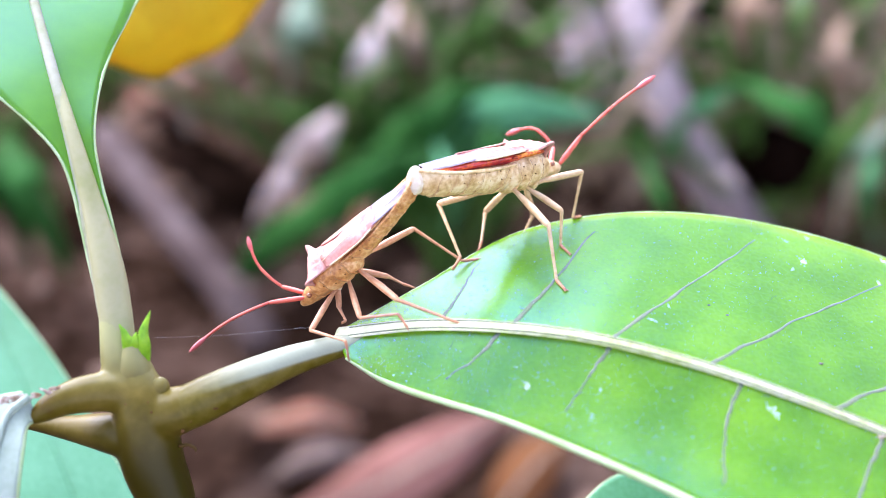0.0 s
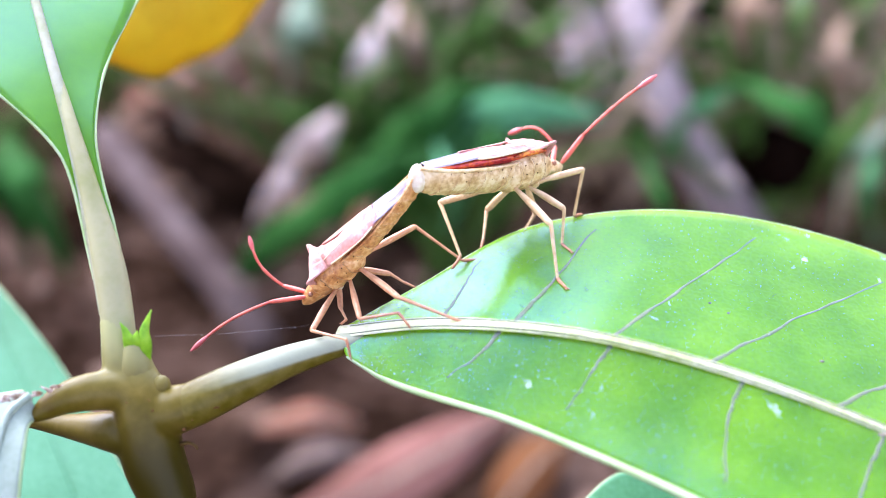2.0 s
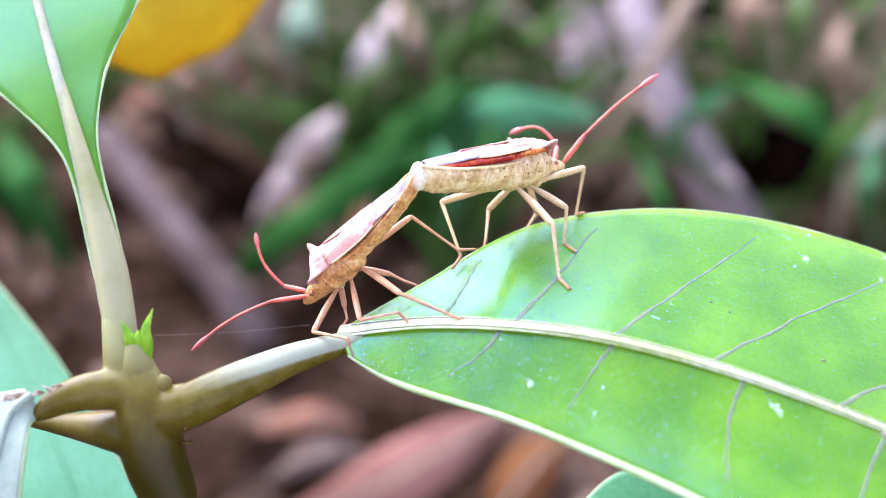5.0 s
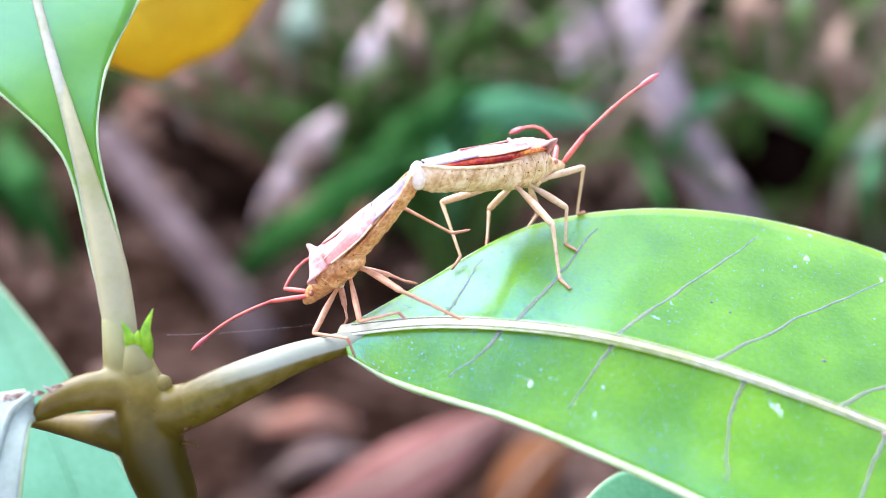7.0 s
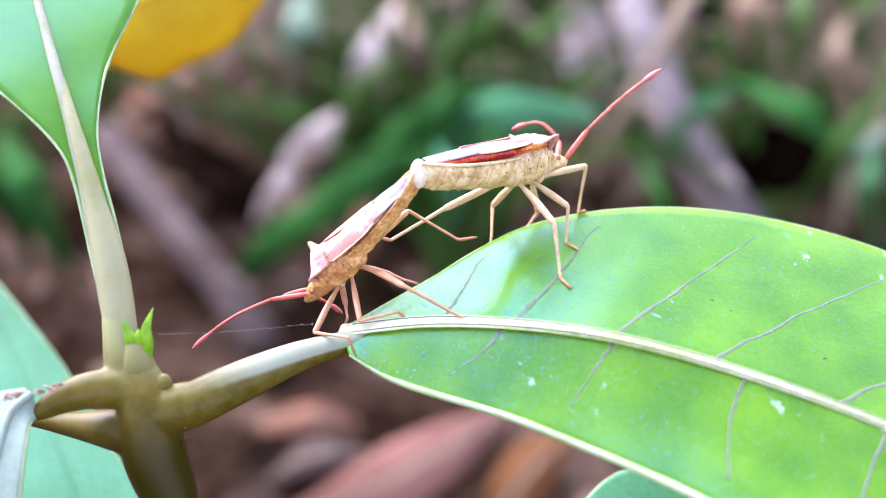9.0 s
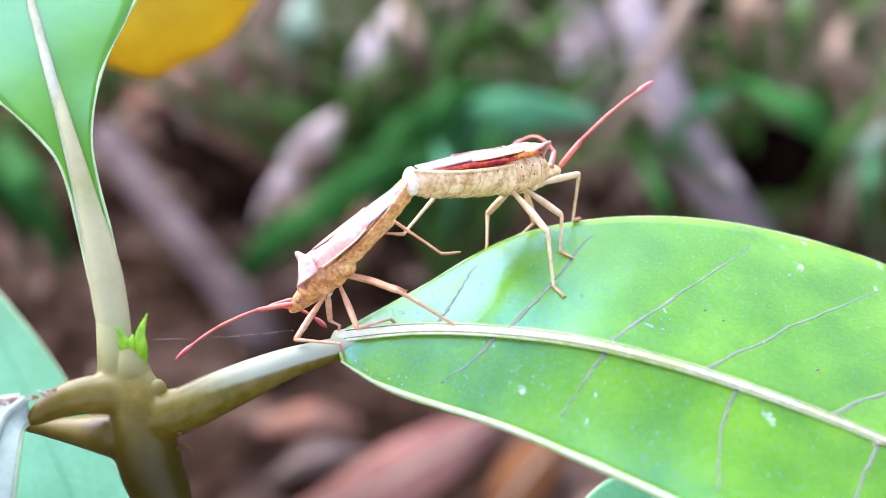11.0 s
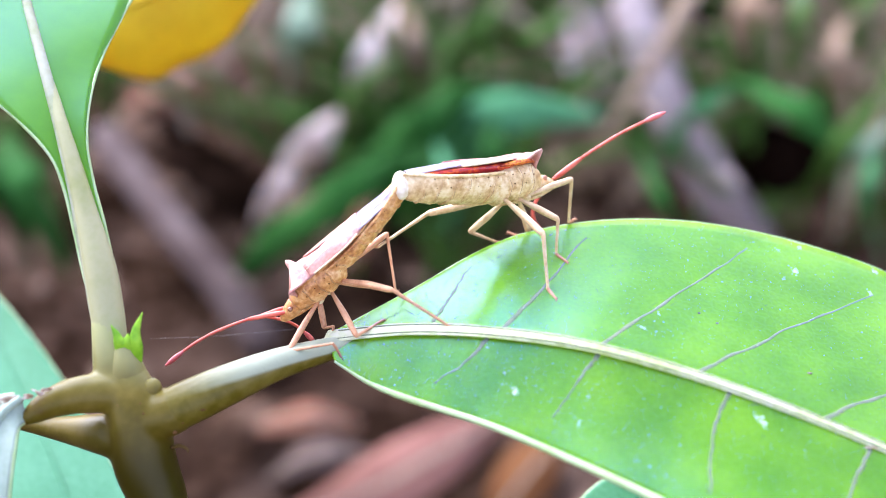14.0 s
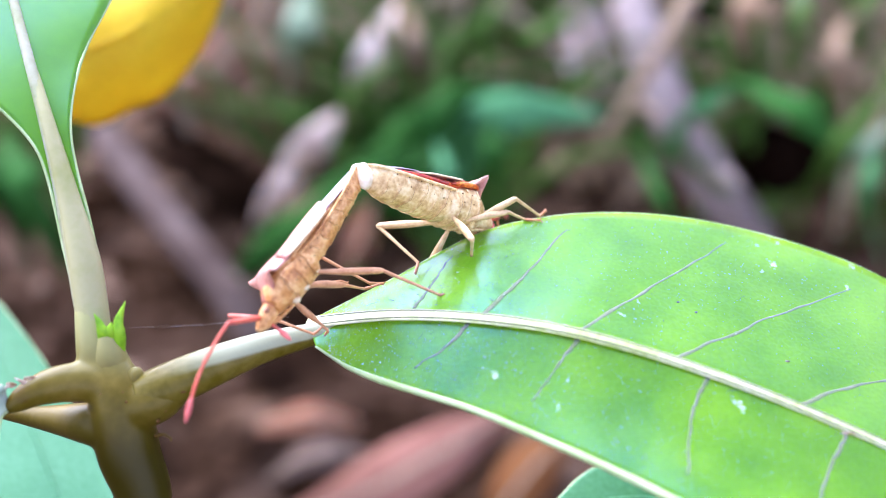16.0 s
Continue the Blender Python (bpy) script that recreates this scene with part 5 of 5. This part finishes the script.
for label, blades in (
    ("clump of broad deep green grass blades arching over litter", [
        (DEEP, [(415, 500), (500, 415), (610, 340), (740, 265)], 34), (DEEP, [(560, 405), (660, 305), (760, 220), (850, 150)], 40), (LIGHT_TEAL, [(770, 440), (815, 290), (890, 200), (1065, 205)], 42),
        (LIGHT_TEAL, [(790, 450), (800, 380), (795, 310), (770, 240)], 16), (DEEP, [(880, 430), (892, 340), (885, 270), (870, 210)], 34), (GRASS, [(720, 210), (790, 130), (850, 60), (900, -20)], 22), (DEEP, [(600, 265), (680, 215), (790, 175), (900, 150)], 26), (DEEP, [(640, 420), (700, 360), (740, 310), (770, 250)], 24)]),
    ("clump of green grass blades among dry straw", [
        (DEEP, [(1235, 205), (1300, 145), (1390, 165), (1475, 255)], 40), (GRASS_TEAL, [(1150, 330), (1190, 260), (1240, 195), (1300, 160)], 20), (DEEP, [(1110, 200), (1140, 270), (1165, 330), (1190, 400)], 16),
        (GRASS, [(1390, 440), (1440, 350), (1500, 250), (1580, 150)], 22), (PALE_GRASS, [(1470, 440), (1490, 350), (1530, 270), (1590, 210)], 16), (GRASS, [(1432, 150), (1430, 90), (1422, 30), (1430, -50)], 18), (PALE_GRASS, [(1395, 110), (1405, 60), (1415, 0), (1430, -60)], 12),
        (GRASS, [(1530, 190), (1530, 100), (1540, 20), (1560, -60)], 26), (GRASS_TEAL, [(1570, 470), (1545, 400), (1540, 330), (1560, 250)], 18)]),
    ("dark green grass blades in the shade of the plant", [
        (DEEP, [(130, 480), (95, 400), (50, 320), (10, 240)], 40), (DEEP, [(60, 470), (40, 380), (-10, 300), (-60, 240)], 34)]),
    ("pale grass blades standing among dry leaves", [
        (PALE_GRASS, [(500, 215), (518, 130), (538, 50), (550, -50)], 34), (GRASS, [(600, 250), (610, 200), (640, 150), (700, 100)], 12), (GRASS, [(930, 60), (950, 20), (980, -20), (1000, -60)], 22), (GRASS, [(860, 130), (900, 80), (960, 50), (1030, 30)], 22)]),
):
    root = lie(*blades[0][1][0], -0.01)
    tuft = thing("grass_tuft", root, label, "grass", "grass tufts", m=IDENT)
    for material, pts, half in blades:
        stretch("blade", tuft, material, pts, half, ARCH)
for name, material, label, pts, half, ups in (
    ("fallen_stick", STICK, "grey-brown weathered stick lying on dark litter", [(470, 610), (390, 500), (290, 380), (185, 240)], 34, (0.0, 0.012, 0.02, 0.03)),
    ("fallen_stick", LILAC, "pale lilac-grey stick leaning over litter", [(1335, 440), (1250, 310), (1180, 180), (1115, 0)], 44, (-0.01, 0.03, 0.06, 0.09)),
    ("fallen_stick", DRY, "thin pale dry stick crossing another stick", [(1030, 330), (1110, 190), (1175, 75), (1240, -50)], 13, (-0.01, 0.07, 0.11, 0.13)),
):
    p0 = lie(*pts[0], -0.01)
    stick = thing(name, p0, label, "stick", "fallen sticks", m=IDENT)
    stretch("shaft", stick, material, pts, half, ups, shape=(1, 0.95, 0.9, 0.8), stem=True)
    a, b = (lie(*pts[1], ups[1]), lie(pts[1][0] + 60, pts[1][1] + 20, ups[1] + 0.015))
    part("twig", tube(bmesh.new(), [a, a * 0.5 + b * 0.5 + Vector((0, 0, 0.003)), b], [span(a, half * 0.3), span(a, half * 0.25), span(a, half * 0.12)], sides=7, n=8), material, stick)
for material, label, pts, half, ups in (
    (WHITE_DRY, "pale pinkish-white dry leaf lying on grass", [(480, 370), (525, 300), (560, 250), (600, 200)], 32, (0.0, 0.05, 0.07, 0.07)),
    (WHITE_DRY, "pale whitish dry leaf lying on grass", [(445, 430), (480, 360), (520, 300), (550, 240)], 20, (0.0, 0.04, 0.05, 0.06)),
    (LILAC, "broad lilac-grey dead leaf under a stick", [(1085, 240), (1060, 140), (1035, 40), (1010, -50)], 56, (0.01, 0.04, 0.05, 0.05)),
    # three dark strips, added to paint the shade in gaps; no leaves lie there
    (GAP_SHADE, "dark strip painting the shade in a hollow", [(1205, 130), (1240, 70), (1268, 10), (1295, -40)], 48, (0.0, 0.03, 0.05, 0.05)),
    (GAP_SHADE, "dark strip painting the shade under grass", [(1280, 340), (1345, 290), (1405, 270), (1465, 265)], 62, (0.0, 0.03, 0.04, 0.03)),
    (GAP_SHADE, "dark strip painting the shade beside a stick", [(290, 205), (360, 270), (420, 330), (470, 410)], 58, (-0.01, 0.02, 0.03, 0.02)),
    (WHITE_DRY, "pale pinkish dry leaf among stems", [(625, 210), (655, 145), (685, 80), (715, 0)], 42, (0.0, 0.05, 0.07, 0.07)),
    (DRY, "pale dry leaf curled over stems", [(765, 200), (750, 120), (725, 50), (700, -40)], 26, (0.0, 0.05, 0.07, 0.07)),
    (DRY_LEAF, "reddish brown dry leaf above litter", [(420, 70), (465, 35), (500, 0), (540, -50)], 36, (0.0, 0.03, 0.04, 0.04)),
    (DRY, "pale straw-coloured dry leaf in grass", [(1315, 140), (1325, 80), (1335, 20), (1345, -50)], 40, (0.0, 0.07, 0.10, 0.10)),
    (DRY, "curled grey-pink dry leaf in grass", [(1590, 150), (1540, 240), (1500, 330), (1480, 420)], 14, (0.04, 0.05, 0.03, 0)),
    (SALMON, "large salmon brown fallen leaf on soil", [(520, 920), (650, 870), (780, 800), (910, 720)], 55, (-0.004, 0.012, 0.02, 0.004)),
    (ORANGE, "orange brown fallen leaf on soil", [(860, 940), (910, 870), (960, 810), (1010, 770)], 44, (-0.004, 0.01, 0.015, 0.004)),
    (DRY_LEAF, "reddish brown dry leaf behind the yellow leaf", [(230, 200), (320, 145), (420, 90), (510, 20)], 50, LOW),
    (DRY_LEAF, "dull brown dry leaf on litter", [(620, 250), (660, 340), (640, 420), (600, 480)], 28, LOW),
    (DRY, "dull mauve dry leaf on litter", [(1060, 330), (1020, 300), (990, 290), (950, 310)], 22, LOW),
    (DRY_LEAF, "dull mauve-brown dry leaf on soil", [(430, 760), (500, 740), (560, 735), (640, 750)], 24, LOW),
    (STICK, "dusty mauve dead leaf lying on soil", [(470, 850), (530, 815), (590, 800), (650, 800)], 24, LOW),
    (DRY, "mauve dry leaf among grass stems", [(1470, 200), (1480, 150), (1485, 100), (1495, 30)], 22, (0.0, 0.06, 0.09, 0.09)),
):
    lf = thing("fallen_leaf_or_shade", lie(*pts[0], -0.005), label, "dry leaf", "fallen leaves", m=IDENT)
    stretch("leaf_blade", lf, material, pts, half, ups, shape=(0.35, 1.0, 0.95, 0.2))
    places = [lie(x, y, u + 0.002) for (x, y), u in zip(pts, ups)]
    part("midrib", tube(bmesh.new(), places, [span(places[0], half * 0.08)] * 3 + [span(places[0], half * 0.03)], sides=6, n=16), GAP_SHADE if material is GAP_SHADE else DRY, lf)

# litter and thin grass over the ground
bm = bmesh.new()
for k in range(700):
    x, y = random.uniform(-0.55, 0.55), random.uniform(0.05, 1.1)
    r, a = random.uniform(0.006, 0.022), random.uniform(0, 6.3)
    c = Vector((x, y, random.uniform(-0.012, 0.004)))
    d = Vector((math.cos(a), math.sin(a), random.uniform(-0.3, 0.3)))
    strip(bm, [c - d * r, c - d * r * 0.3 + Vector((0, 0, 0.003)), c + d * r * 0.4 + Vector((0, 0, 0.004)), c + d * r], [r * 0.15, r * 0.5, r * 0.45, r * 0.05], (0.1, 0, 1), n=5)
tagged(link("leaf_litter", bm, LITTER, (0, 0, 0)), "small brown and grey dead leaves on the soil", "leaf litter", kind="stuff")
for name, material, label, clumps in (
    ("thin_grass", GRASS, "thin green grass growing through litter", ((700, 300, 30), (880, 120, 30), (1000, 30, 26), (1460, 100, 14), (1540, 300, 26), (40, 330, 8), (1350, 390, 14), (800, 430, 12), (620, 140, 12))),
    ("dry_grass", DRY, "thin dry straw standing in litter", ((1010, 90, 26), (1530, 130, 24), (690, 90, 40), (600, 200, 20), (1080, 280, 20), (930, 40, 20), (870, 70, 26), (1560, 60, 20), (1080, 60, 26), (440, 180, 14), (1480, 300, 16))),
):
    bm = bmesh.new()
    for cx, cy, n in clumps:
        for k in range(n + n // 2):
            p = lie(cx + random.gauss(0, 70), cy + random.gauss(0, 60), -0.012)
            ln, a = random.uniform(0.05, 0.14), random.gauss(0, 0.7)
            d = Vector((math.sin(a), random.uniform(-0.3, 0.5), 0.9)).normalized()
            strip(bm, [p, p + d * ln * 0.4, p + d * ln * 0.75 + Vector((0.1 * a, 0, 0)) * ln, p + d * ln + Vector((0.3 * a, 0, -0.15)) * ln], [0.002, 0.0028, 0.0022, 0.0003], (EYE - p), n=6)
    tagged(link(name, bm, material, (0, 0, 0)), label, "grass", kind="stuff")


# ---- movement ----
YELLOW_SWAY = [(0, -32, 0), (9.2, -36, 7), (11.5, -40, -4), (12.5, -56, 28), (13, -50, 14), (14, -38, 4), (14.5, 20, -34), (15, 27, -44), (15.5, 20, -40), (15.6, 22, 8), (15.7, -29, 45), (15.8, -28, 83), (15.9, -9, 7), (16, -118, 100)]


def yellow_pose(t):
    """The yellow leaf on the plant."""
    x, y = sample(YELLOW_SWAY, t)
    k = SCALE * (1 + 0.055 / DIST)
    return Matrix.Translation(YELLOW_BASE - low + Vector((x * k, 0, -y * k)))


def motions():
    walk(plant, [(t, plant_pose(t)) for t in TIMES])
    walk(leaf, [(t, leaf_pose(t)) for t in TIMES])
    walk(right_bug, [(t, body_pose(RIGHT, -1, t)) for t in TIMES])
    walk(left_bug, [(t, body_pose(LEFT, 1, t)) for t in TIMES])
    for limb in ALL_LEGS:
        limb.key(TIMES)
    for feeler in ALL_FEELERS:
        feeler.key(TIMES)
    walk(yellow, [(t, yellow_pose(t)) for t in TIMES])


motions()
